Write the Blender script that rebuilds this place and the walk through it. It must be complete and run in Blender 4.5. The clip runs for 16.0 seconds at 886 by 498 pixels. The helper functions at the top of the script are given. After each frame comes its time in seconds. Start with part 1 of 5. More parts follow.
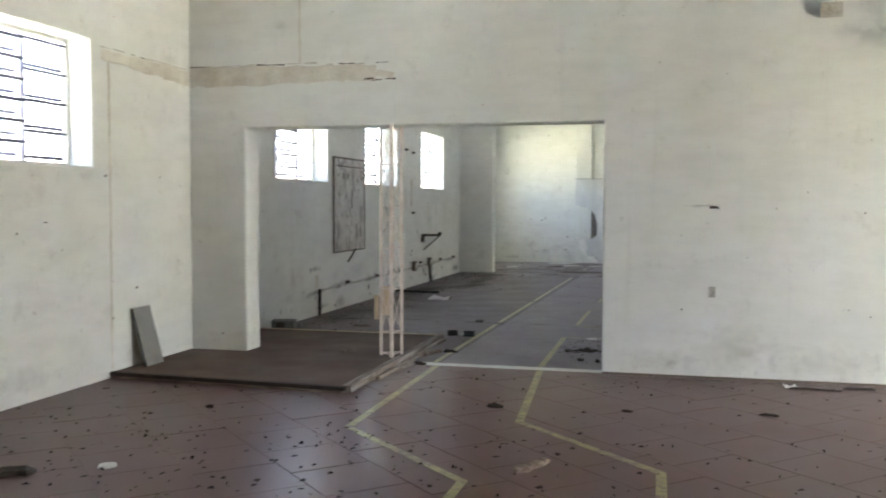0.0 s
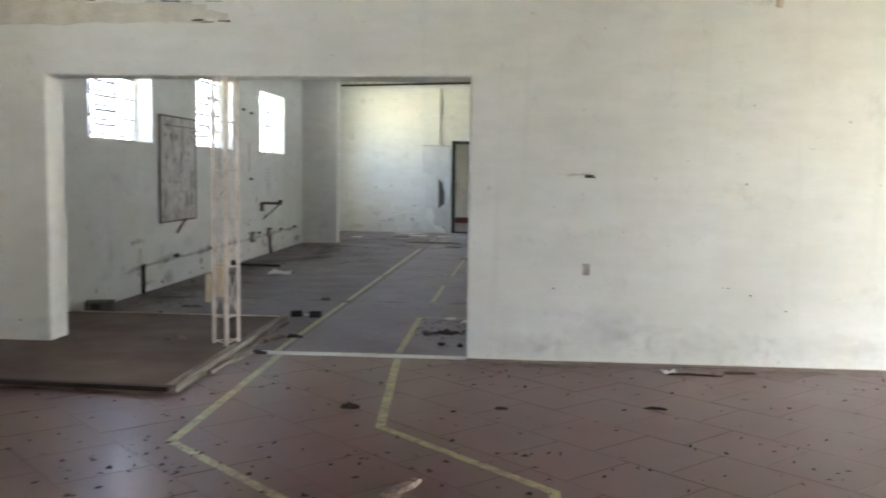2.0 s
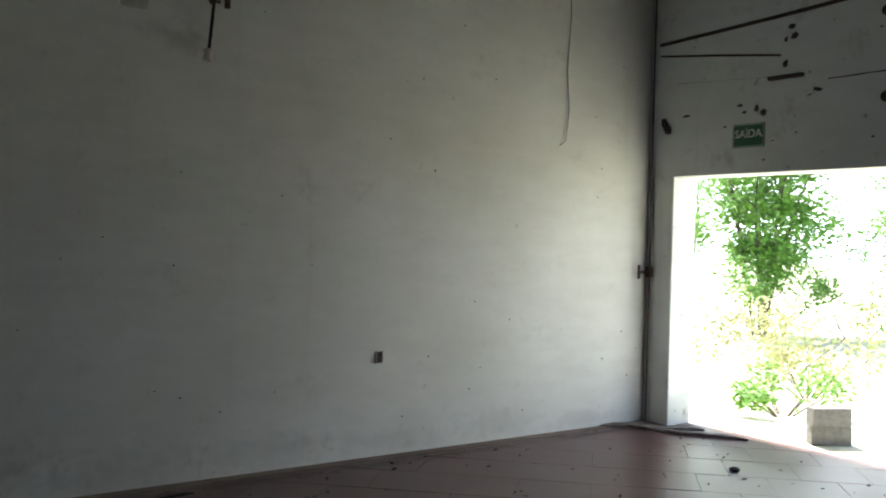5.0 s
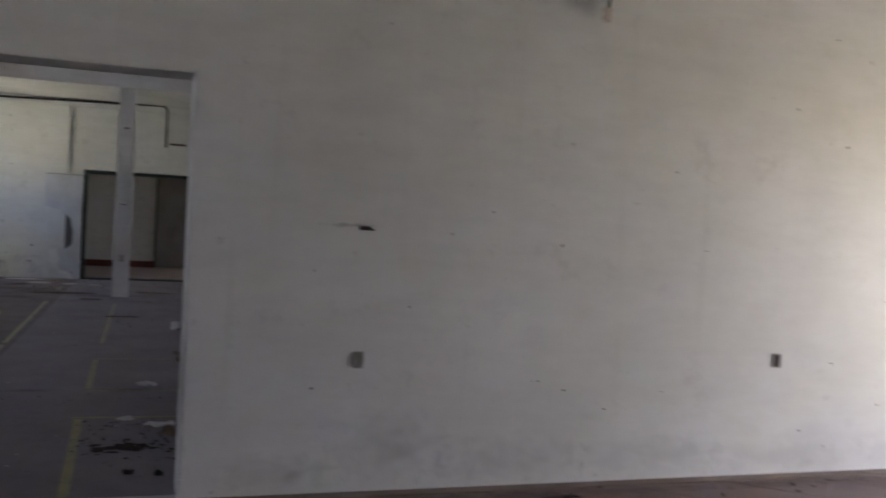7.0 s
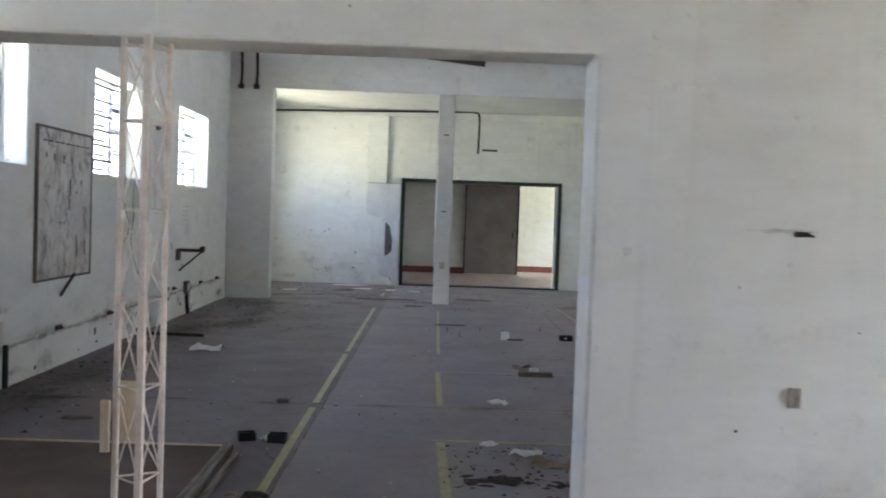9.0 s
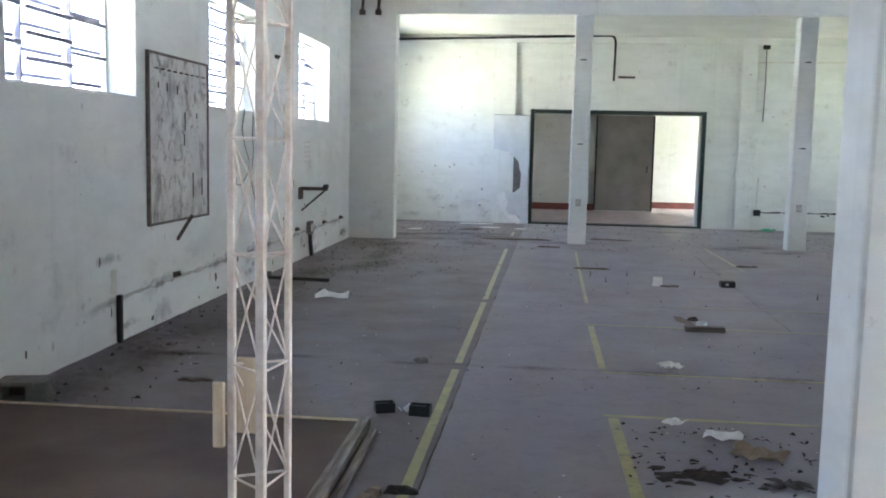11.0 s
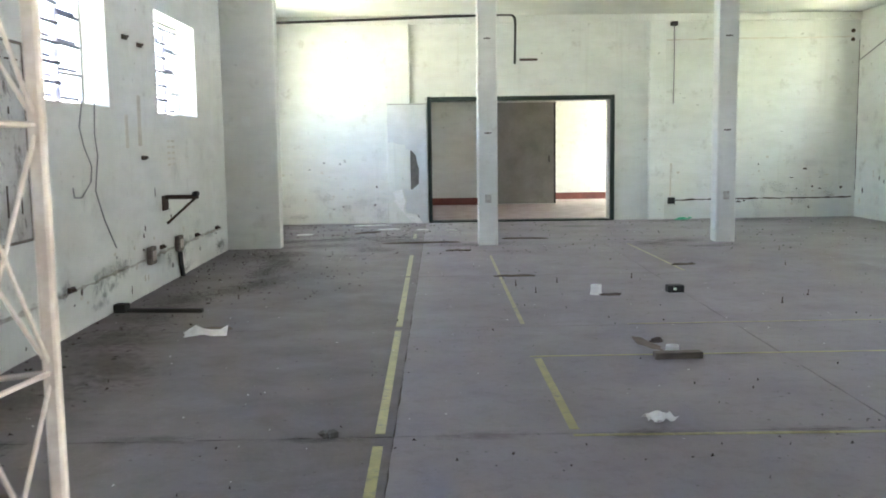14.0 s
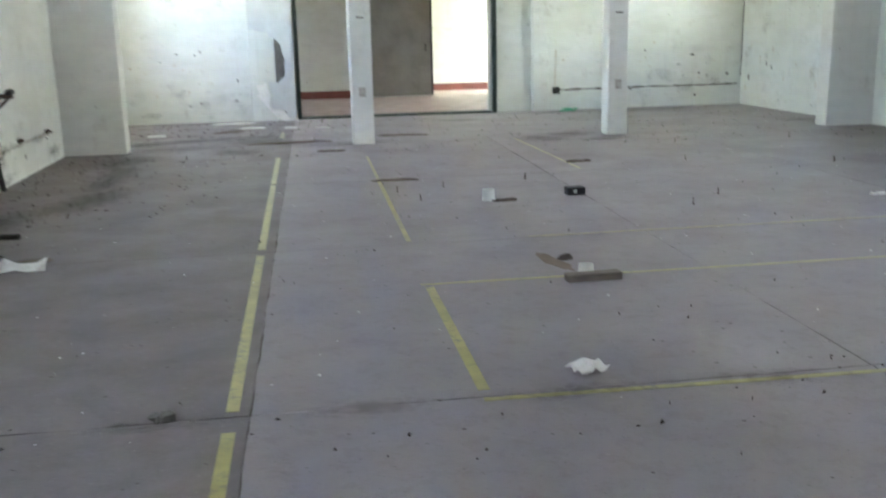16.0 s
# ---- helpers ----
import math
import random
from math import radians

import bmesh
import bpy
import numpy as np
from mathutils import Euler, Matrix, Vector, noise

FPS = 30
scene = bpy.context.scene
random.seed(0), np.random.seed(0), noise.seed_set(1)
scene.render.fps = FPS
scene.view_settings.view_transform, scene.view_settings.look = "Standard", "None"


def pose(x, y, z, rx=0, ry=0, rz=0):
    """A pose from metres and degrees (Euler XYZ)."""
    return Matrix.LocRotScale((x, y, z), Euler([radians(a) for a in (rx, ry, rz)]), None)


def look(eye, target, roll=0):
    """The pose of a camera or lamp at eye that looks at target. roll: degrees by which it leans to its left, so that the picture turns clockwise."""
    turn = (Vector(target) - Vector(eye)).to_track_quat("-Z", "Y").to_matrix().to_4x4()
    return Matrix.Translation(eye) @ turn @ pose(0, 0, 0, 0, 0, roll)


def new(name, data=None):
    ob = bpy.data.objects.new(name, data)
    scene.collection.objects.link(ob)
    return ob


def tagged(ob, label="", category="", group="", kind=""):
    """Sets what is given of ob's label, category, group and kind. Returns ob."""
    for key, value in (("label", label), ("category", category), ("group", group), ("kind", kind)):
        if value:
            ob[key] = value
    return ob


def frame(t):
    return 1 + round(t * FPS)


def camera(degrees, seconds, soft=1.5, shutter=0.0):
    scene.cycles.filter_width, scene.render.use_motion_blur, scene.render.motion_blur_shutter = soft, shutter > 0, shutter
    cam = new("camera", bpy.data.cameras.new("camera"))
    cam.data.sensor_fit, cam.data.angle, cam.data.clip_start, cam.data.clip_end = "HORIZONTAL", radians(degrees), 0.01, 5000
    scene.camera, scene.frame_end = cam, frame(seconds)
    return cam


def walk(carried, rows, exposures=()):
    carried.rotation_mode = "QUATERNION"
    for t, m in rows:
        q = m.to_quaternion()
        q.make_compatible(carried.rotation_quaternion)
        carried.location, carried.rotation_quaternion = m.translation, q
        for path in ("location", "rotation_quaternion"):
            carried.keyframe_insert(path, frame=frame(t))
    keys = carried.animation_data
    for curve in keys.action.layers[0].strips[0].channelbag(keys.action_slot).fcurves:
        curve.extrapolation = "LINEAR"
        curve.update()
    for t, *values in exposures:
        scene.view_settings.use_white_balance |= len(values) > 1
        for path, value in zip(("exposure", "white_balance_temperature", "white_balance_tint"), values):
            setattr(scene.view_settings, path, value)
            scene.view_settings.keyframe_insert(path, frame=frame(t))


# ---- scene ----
cam = camera(50.9, 16.0, soft=1.8, shutter=0.5)
PATH = [
    (0, (0.691, -8.61, 1.54), (0.196, -6.674, 1.444), 0.1),
    (0.5, (0.565, -8.395, 1.536), (0.209, -6.429, 1.446), -0.5),
    (1, (0.532, -8.157, 1.536), (0.258, -6.18, 1.419), -0.7),
    (1.5, (0.521, -7.889, 1.536), (0.25, -5.912, 1.404), 0.1),
    (2, (0.393, -7.6, 1.529), (0.237, -5.613, 1.366), 0.8),
    (2.5, (0.383, -7.354, 1.547), (0.466, -5.362, 1.398), 1.0),
    (3, (0.414, -7.102, 1.66), (0.777, -5.14, 1.523), 1.6),
    (3.5, (0.254, -6.772, 1.734), (1.002, -4.919, 1.649), 2.2),
    (4, (0.172, -6.524, 1.793), (1.293, -4.868, 1.787), 1.5),
    (4.2, (0.145, -6.422, 1.79), (1.325, -4.807, 1.791), 1.5),
    (6.4, (-0.163, -5.49, 1.559), (0.758, -3.718, 1.464), 1.3),
    (6.5, (-0.205, -5.422, 1.559), (0.675, -3.628, 1.475), 1.5),
    (7, (-0.3, -5.173, 1.56), (0.339, -3.278, 1.508), 3.0),
    (7.5, (-0.455, -4.93, 1.558), (0.012, -2.986, 1.531), 3.2),
    (8, (-0.574, -4.703, 1.555), (-0.207, -2.737, 1.516), 1.8),
    (8.5, (-0.672, -4.435, 1.553), (-0.496, -2.444, 1.486), 1.4),
    (9, (-0.766, -4.23, 1.545), (-0.722, -2.231, 1.474), 2.0),
    (9.5, (-0.902, -3.974, 1.541), (-0.917, -1.976, 1.454), 2.0),
    (10, (-0.971, -3.719, 1.511), (-1.034, -1.724, 1.389), 1.4),
    (10.2, (-0.987, -3.593, 1.51), (-1.106, -1.602, 1.365), 1.4),
    (12.3, (-1.216, -2.471, 1.495), (-1.484, -0.505, 1.242), 0.9),
    (12.5, (-1.241, -2.335, 1.494), (-1.535, -0.37, 1.262), 0.8),
    (13, (-1.339, -2.038, 1.491), (-1.562, -0.062, 1.282), 0.4),
    (13.5, (-1.391, -1.719, 1.483), (-1.358, 0.27, 1.271), -0.2),
    (14, (-1.339, -1.395, 1.486), (-1.301, 0.592, 1.26), -0.8),
    (14.5, (-1.342, -1.137, 1.483), (-1.312, 0.849, 1.248), -0.6),
    (15, (-1.384, -0.823, 1.482), (-1.282, 1.16, 1.238), -0.4),
    (15.5, (-1.35, -0.505, 1.441), (-1.154, 1.459, 1.118), -0.8),
    (16, (-1.271, -0.22, 1.435), (-0.978, 1.705, 0.978), -1.3),
]
EXPOSURES = [(0, 4.83, 6350, 15), (2.0, 4.84, 6350, 15), (2.5, 4.67, 6300, 15), (3.0, 4.23, 6350, 15), (3.5, 3.62, 6310, 16), (4.0, 2.69, 6170, 12), (4.2, 2.46, 6059, 11), (6.3, 1.87, 5896, 21), (6.6, 2.21, 5980, 25), (7.0, 3.16, 6171, 28), (8.0, 4.19, 6200, 23), (9.0, 4.68, 5975, 19), (10.0, 4.86, 5750, 17), (12.3, 5.55, 5800, 15), (13.0, 5.46, 5937, 14), (14.5, 5.52, 6258, 12), (16, 5.71, 6180, 11)]
walk(cam, [(t, look(eye, target, roll)) for t, eye, target, roll in PATH], EXPOSURES)

# ---- plan, in metres ----
XL, XR = -4.18, 6.81        # faces of the long side walls
YF = 16.10                  # face of the far wall
YB = -10.5                  # face of the wall behind
TW = 0.32                   # wall thickness
EAVE, RIDGE = 4.25, 5.75
YP = 12.0                   # front face of the row of columns
WIN_Z = (1.85, 2.94)
# The first west window is out of view, added to light the front hall.
LEFT_WINDOWS = [(-6.75, -5.02), (-3.40, -1.63), (2.07, 3.84), (5.47, 7.20), (8.76, 10.50)]
RIGHT_WINDOWS = [(13.65, 14.95)]
# Unseen windows, added to brighten the west wall.
ADDED_EAST_WINDOWS = [(2.9, 4.6), (7.6, 9.3)]

# ---- world and lights ----
SUN_EL, SUN_AZ = radians(58), radians(12)
world = bpy.data.worlds.new("world")
scene.world = world
world.use_nodes = True
wn = world.node_tree.nodes
sky = wn.new("ShaderNodeTexSky")
sky.sky_type, sky.sun_disc = "NISHITA", False
sky.sun_elevation, sky.sun_rotation = SUN_EL, SUN_AZ
sky.dust_density = 2.0
wn["Background"].inputs["Strength"].default_value = 0.12
world.node_tree.links.new(sky.outputs[0], wn["Background"].inputs[0])

sun_data = bpy.data.lights.new("sun", "SUN")
sun_data.energy, sun_data.angle, sun_data.color = 5.0, radians(0.5), (1.0, 0.95, 0.86)
sun = new("sun", sun_data)
to_sun = Vector((math.sin(SUN_AZ) * math.cos(SUN_EL), math.cos(SUN_AZ) * math.cos(SUN_EL), math.sin(SUN_EL)))
sun.matrix_world = look(to_sun * 40, (0, 0, 0))


def sky_lamp(name, eye, target, w, h, power, tone):
    """Daylight that comes in through an opening."""
    d = bpy.data.lights.new(name, "AREA")
    d.shape, d.size, d.size_y, d.energy, d.color = "RECTANGLE", w, h, power * 0.12, tone
    ob = new(name, d)
    ob.matrix_world = look(eye, target)
    return ob


DAY = (0.80, 0.92, 1.0)
LEAFY = (0.90, 1.0, 0.48)
for n, (y0, y1) in enumerate(LEFT_WINDOWS):
    sky_lamp("window_light", (XL - TW - 0.06, (y0 + y1) / 2, 2.4), (XL + 4, (y0 + y1) / 2, 1.2), y1 - y0, 1.05, (12.5, 8.5, 5.6, 5.3, 5)[n], DAY)
# Lamps for the two added east windows.
for y0, y1 in ADDED_EAST_WINDOWS:
    sky_lamp("window_light", (XR + TW + 0.06, (y0 + y1) / 2, 2.4), (XR - 4, (y0 + y1) / 2, 1.4), y1 - y0, 1.05, 2.4, DAY)
for y0, y1 in RIGHT_WINDOWS:
    sky_lamp("window_light", (XR + TW + 0.06, (y0 + y1) / 2, 2.66), (XR - 4, (y0 + y1) / 2, 1.0), y1 - y0, 0.5, 3.6, DAY)
    sky_lamp("window_light", (XR + TW + 0.06, (y0 + y1) / 2, 2.13), (XR - 4, (y0 + y1) / 2, 4.4), y1 - y0, 0.5, 9, LEAFY)
sky_lamp("doorway_light", (XR + TW + 0.1, -1.5, 0.55), (XR - 1.6, -1.3, 3.2), 2.3, 0.9, 30, (1.0, 0.98, 0.82))
# Two lamps at an unseen opening, added to brighten the end wall's left part.
sky_lamp("window_light", (XL - TW - 0.06, 14.2, 2.62), (XL + 4, 15.2, 0.8), 1.7, 0.55, 1.8, DAY)
sky_lamp("window_light", (XL - TW - 0.06, 14.2, 2.0), (XL + 4, 15.0, 4.0), 1.7, 0.55, 1.2, LEAFY)


# ---- materials ----
def mat(name, base, rough=0.8, metal=0.0):
    m = bpy.data.materials.new(name)
    m.use_nodes = True
    b = m.node_tree.nodes["Principled BSDF"]
    b.inputs["Base Color"].default_value = (*base, 1)
    b.inputs["Roughness"].default_value = rough
    b.inputs["Metallic"].default_value = metal
    return m


class Net:
    """Short cuts for a material's nodes, in world-size coordinates."""

    def __init__(self, m):
        self.t = m.node_tree
        self.b = self.t.nodes["Principled BSDF"]
        geo = self.t.nodes.new("ShaderNodeNewGeometry")
        self.pos = geo.outputs["Position"]
        self.island = geo.outputs["Random Per Island"]

    def node(self, kind, **kw):
        n = self.t.nodes.new(kind)
        for k, v in kw.items():
            n.inputs[k].default_value = v
        return n

    def link(self, a, b):
        self.t.links.new(a, b)

    def stretch(self, x, y, z):
        n = self.node("ShaderNodeMapping")
        n.inputs["Scale"].default_value = (x, y, z)
        self.link(self.pos, n.inputs["Vector"])
        return n.outputs[0]

    def noise(self, scale, detail=4.0, rough=0.55, vector=None, twist=0.0):
        n = self.node("ShaderNodeTexNoise", Scale=scale, Detail=detail, Roughness=rough, Distortion=twist)
        self.link(vector or self.pos, n.inputs["Vector"])
        return n.outputs[0]

    def ramp(self, value, lo, hi, a=0.0, b=1.0):
        n = self.node("ShaderNodeMapRange")
        n.inputs["From Min"].default_value, n.inputs["From Max"].default_value = lo, hi
        n.inputs["To Min"].default_value, n.inputs["To Max"].default_value = a, b
        self.link(value, n.inputs["Value"])
        return n.outputs[0]

    def maths(self, op, a, b):
        n = self.t.nodes.new("ShaderNodeMath")
        n.operation = op
        for i, v in enumerate((a, b)):
            if isinstance(v, (int, float)):
                n.inputs[i].default_value = v
            else:
                self.link(v, n.inputs[i])
        return n.outputs[0]

    def mix(self, fac, a, b):
        n = self.t.nodes.new("ShaderNodeMix")
        n.data_type = "RGBA"
        for sock, v in ((n.inputs["Factor"], fac), (n.inputs["A"], a), (n.inputs["B"], b)):
            if isinstance(v, (int, float)):
                sock.default_value = v
            elif isinstance(v, tuple):
                sock.default_value = (*v, 1)
            else:
                self.link(v, sock)
        return n.outputs["Result"]

    def random(self):
        return self.t.nodes.new("ShaderNodeObjectInfo").outputs["Random"]

    def color(self, c):
        self.link(c, self.b.inputs["Base Color"])

    def rough(self, r):
        self.link(r, self.b.inputs["Roughness"])

    def bump(self, value, depth, strength=0.5):
        n = self.node("ShaderNodeBump", Strength=strength, Distance=depth)
        self.link(value, n.inputs["Height"])
        if self.b.inputs["Normal"].links:
            self.link(self.b.inputs["Normal"].links[0].from_socket, n.inputs["Normal"])
        self.link(n.outputs[0], self.b.inputs["Normal"])


def speckled(name, a, b, scale, rough=0.8, metal=0.0, depth=0.002, fine=60.0):
    """A plain surface with broad patches and a fine grain."""
    m = mat(name, a, rough, metal)
    n = Net(m)
    broad, grain = n.noise(scale, 5), n.noise(fine, 3)
    both = n.maths("ADD", n.maths("MULTIPLY", broad, 0.7), n.maths("MULTIPLY", grain, 0.3))
    n.color(n.mix(n.ramp(both, 0.36, 0.64), a, b))
    n.rough(n.ramp(broad, 0.3, 0.7, max(rough - 0.12, 0.05), min(rough + 0.12, 1)))
    n.bump(grain, depth)
    return m


def limewash(name, base, grime=1.0):
    """Old whitewash on plaster: cloudy tone, mildew, streaks of rain, scuffs low down and knocked-off specks."""
    m = mat(name, base, 0.88)
    n = Net(m)
    dull = tuple(v * f for v, f in zip(base, (0.87, 0.865, 0.83)))
    c = n.mix(n.ramp(n.noise(0.7, 6, 0.6), 0.35, 0.68), base, dull)
    brush = n.noise(5.0, 5, 0.65, n.stretch(0.4, 0.4, 1.3))
    c = n.mix(n.ramp(brush, 0.42, 0.72, 0.0, 0.35), c, tuple(v * 0.82 for v in dull))
    runs = n.noise(2.2, 5, 0.6, n.stretch(3.2, 3.2, 0.12))
    c = n.mix(n.ramp(runs, 0.60, 0.80, 0.0, 0.14 * grime), c, (0.40, 0.36, 0.29))
    patch = n.noise(2.6, 9, 0.72)
    c = n.mix(n.ramp(patch, 0.58, 0.82, 0.0, 0.5 * grime), c, (0.30, 0.26, 0.20))
    c = n.mix(n.ramp(n.noise(9.0, 6, 0.7), 0.64, 0.76, 0.0, 0.6 * grime), c, (0.19, 0.155, 0.12))
    speck = n.node("ShaderNodeTexVoronoi", Scale=3.1)
    n.link(n.pos, speck.inputs["Vector"])
    ragged = n.maths("ADD", speck.outputs["Distance"], n.maths("MULTIPLY", n.noise(30, 3), 0.05))
    c = n.mix(n.ramp(ragged, 0.062, 0.048, 0.0, 0.75 * grime), c, (0.17, 0.13, 0.10))
    n.color(c)
    n.bump(n.noise(55, 4, 0.6), 0.003, 0.35)
    n.bump(n.noise(3.0, 4, 0.5), 0.02, 0.25)
    return m


M = {}
M["wall"] = limewash("limewashed_plaster", (0.80, 0.79, 0.755))
M["wall_old"] = limewash("mildewed_plaster", (0.79, 0.80, 0.765), 1.6)
M["scar"] = speckled("bare_render", (0.52, 0.47, 0.39), (0.73, 0.69, 0.61), 4, 0.95, depth=0.006)
M["grime"] = speckled("grimy_render", (0.36, 0.32, 0.27), (0.58, 0.55, 0.50), 14, 0.95, depth=0.004)
M["ceiling"] = speckled("ceiling_paint", (0.76, 0.76, 0.71), (0.66, 0.66, 0.60), 1.5, 0.9)
M["steel_cream"] = speckled("cream_painted_steel", (0.70, 0.62, 0.55), (0.52, 0.43, 0.36), 9, 0.6)
M["rust"] = speckled("rusted_steel", (0.042, 0.029, 0.023), (0.095, 0.056, 0.040), 20, 0.85)
M["black_steel"] = speckled("black_steel", (0.008, 0.008, 0.009), (0.022, 0.018, 0.016), 14, 0.7)
M["green"] = speckled("dark_green_enamel", (0.010, 0.022, 0.018), (0.018, 0.032, 0.027), 5, 0.5)
# White bars coloured dark: their silhouette against the sky is put into the base.
M["backlit_steel"] = speckled("backlit_window_steel", (0.11, 0.10, 0.14), (0.07, 0.065, 0.09), 8, 0.6)
M["black_plastic"] = speckled("black_plastic", (0.006, 0.006, 0.007), (0.014, 0.013, 0.013), 30, 0.6)
M["paper"] = speckled("dirty_paper", (0.84, 0.83, 0.81), (0.70, 0.68, 0.65), 25, 0.85)
# White facing toned down to grey, as the broken leaf catches less light.
M["leaf_board"] = speckled("dimmed_facing_board", (0.66, 0.67, 0.67), (0.56, 0.56, 0.55), 4, 0.6)
M["panel"] = speckled("white_faced_board", (0.76, 0.76, 0.72), (0.66, 0.66, 0.62), 3, 0.6)
M["dark_core"] = speckled("weathered_fibre_core", (0.15, 0.135, 0.12), (0.09, 0.08, 0.07), 9, 0.95)
M["grey_leaf"] = speckled("grey_sheet_door", (0.30, 0.28, 0.25), (0.21, 0.20, 0.18), 2.5, 0.6)
M["red_skirt"] = speckled("red_oxide_paint", (0.24, 0.075, 0.055), (0.16, 0.06, 0.05), 5, 0.7)
M["pale_tile"] = speckled("pinkish_floor", (0.55, 0.44, 0.42), (0.45, 0.35, 0.33), 3, 0.45)
M["clay"] = speckled("dark_clay_roof_tile", (0.060, 0.036, 0.027), (0.030, 0.020, 0.016), 7, 0.95)
M["block"] = speckled("cement_block", (0.20, 0.185, 0.17), (0.13, 0.12, 0.11), 18, 0.95, depth=0.006)
M["earth"] = speckled("pale_dry_earth", (0.56, 0.54, 0.40), (0.48, 0.47, 0.32), 0.8, 0.95, depth=0.03, fine=9)
M["bark"] = speckled("bark", (0.16, 0.13, 0.10), (0.08, 0.065, 0.05), 8, 0.95, depth=0.01)
M["dirt"] = speckled("dry_dirt", (0.055, 0.042, 0.033), (0.025, 0.02, 0.016), 20, 0.95, depth=0.006)
M["sign_green"] = speckled("sign_green", (0.012, 0.085, 0.035), (0.02, 0.10, 0.05), 10, 0.4)
M["sign_white"] = mat("sign_white", (0.72, 0.76, 0.70), 0.5)
M["green_plastic"] = mat("green_plastic", (0.05, 0.42, 0.22), 0.35)
M["cardboard"] = speckled("wet_cardboard", (0.34, 0.26, 0.18), (0.22, 0.165, 0.115), 10, 0.9)
M["rag"] = speckled("brown_rags", (0.085, 0.062, 0.050), (0.035, 0.027, 0.022), 22, 0.95)
M["wire"] = mat("grey_wire", (0.22, 0.21, 0.21), 0.5)
M["house"] = speckled("far_house_paint", (0.70, 0.70, 0.68), (0.6, 0.6, 0.58), 0.8, 0.9)


def wood(name, a, b, rough=0.75, along="x"):
    m = mat(name, a, rough)
    n = Net(m)
    s = {"x": (1.2, 14, 14), "y": (14, 1.2, 14), "z": (14, 14, 1.2)}[along]
    grain = n.noise(2.0, 6, 0.6, n.stretch(*s), 0.4)
    c = n.mix(n.ramp(grain, 0.35, 0.65), a, b)
    c = n.mix(n.ramp(n.noise(4, 4), 0.55, 0.75, 0, 0.5), c, tuple(v * 0.45 for v in b))
    n.color(c)
    n.bump(grain, 0.004)
    return m


M["rotten"] = wood("rotten_timber", (0.34, 0.27, 0.21), (0.11, 0.06, 0.045))
M["rotten_y"] = wood("rotten_timber_long", (0.36, 0.32, 0.275), (0.12, 0.085, 0.065), along="y")
M["pine"] = wood("raw_pine", (0.66, 0.55, 0.40), (0.55, 0.42, 0.28), along="z")
M["dark_wood"] = wood("dark_roof_timber", (0.055, 0.036, 0.026), (0.025, 0.017, 0.013))
M["plank"] = wood("weathered_plank", (0.21, 0.17, 0.14), (0.11, 0.085, 0.07))


def concrete_floor(name="grey_cement_floor", soil_shade=0.0):
    m = mat(name, (0.25, 0.26, 0.27), 0.6)
    n = Net(m)
    c = n.mix(n.ramp(n.noise(0.55, 6, 0.6), 0.35, 0.65), (0.314, 0.279, 0.293), (0.272, 0.236, 0.244))
    c = n.mix(n.ramp(n.noise(2.2, 7, 0.65, twist=0.5), 0.50, 0.78, 0, 0.25), c, (0.165, 0.130, 0.112))
    c = n.mix(n.ramp(n.noise(7.5, 6, 0.75, twist=0.3), 0.50, 0.70, 0, 0.45), c, (0.185, 0.155, 0.140))
    c = n.mix(n.ramp(n.noise(14, 5, 0.7), 0.58, 0.74, 0, 0.5), c, (0.32, 0.295, 0.275))
    c = n.mix(n.maths("MULTIPLY", n.random(), 0.25), c, (0.245, 0.240, 0.242))
    speck = n.node("ShaderNodeTexVoronoi", Scale=7.0)
    n.link(n.pos, speck.inputs["Vector"])
    c = n.mix(n.ramp(speck.outputs["Distance"], 0.075, 0.055, 0, 0.8), c, (0.07, 0.055, 0.045))
    # Brown dust, deepened to carry the shade below the west windows.
    c = n.mix(n.ramp(n.noise(1.6, 7, 0.7, twist=0.4), 0.30, 0.62, 0.55 * soil_shade, 0.95 * soil_shade), c, (0.072, 0.053, 0.042))
    grit = n.noise(38, 6, 0.75)
    c = n.mix(n.ramp(grit, 0.60, 0.70, 0, 0.5), c, (0.40, 0.37, 0.34))
    c = n.mix(n.ramp(grit, 0.40, 0.30, 0, 0.6), c, (0.06, 0.05, 0.042))
    n.color(c)
    n.rough(n.ramp(n.noise(1.4, 5), 0.3, 0.7, 0.48, 0.68))
    n.bump(n.noise(45, 4), 0.002, 0.4)
    return m


def red_floor():
    m = mat("red_ceramic_tile", (0.26, 0.15, 0.12), 0.4)
    n = Net(m)
    c = n.mix(n.ramp(n.noise(1.0, 6, 0.6), 0.35, 0.65), (0.142, 0.066, 0.058), (0.108, 0.052, 0.046))
    c = n.mix(n.maths("MULTIPLY", n.random(), 0.3), c, (0.130, 0.074, 0.064))
    c = n.mix(n.ramp(n.noise(2.4, 4, 0.6), 0.30, 0.80, 0, 0.45), c, (0.125, 0.078, 0.068))
    c = n.mix(n.ramp(n.noise(26, 5, 0.7), 0.60, 0.80, 0, 0.25), c, (0.22, 0.16, 0.135))
    n.color(c)
    n.rough(n.ramp(n.noise(1.3, 2, 0.5), 0.20, 0.80, 0.27, 0.37))
    n.b.inputs["Specular IOR Level"].default_value = 0.28
    n.bump(n.noise(60, 2), 0.001, 0.08)
    return m


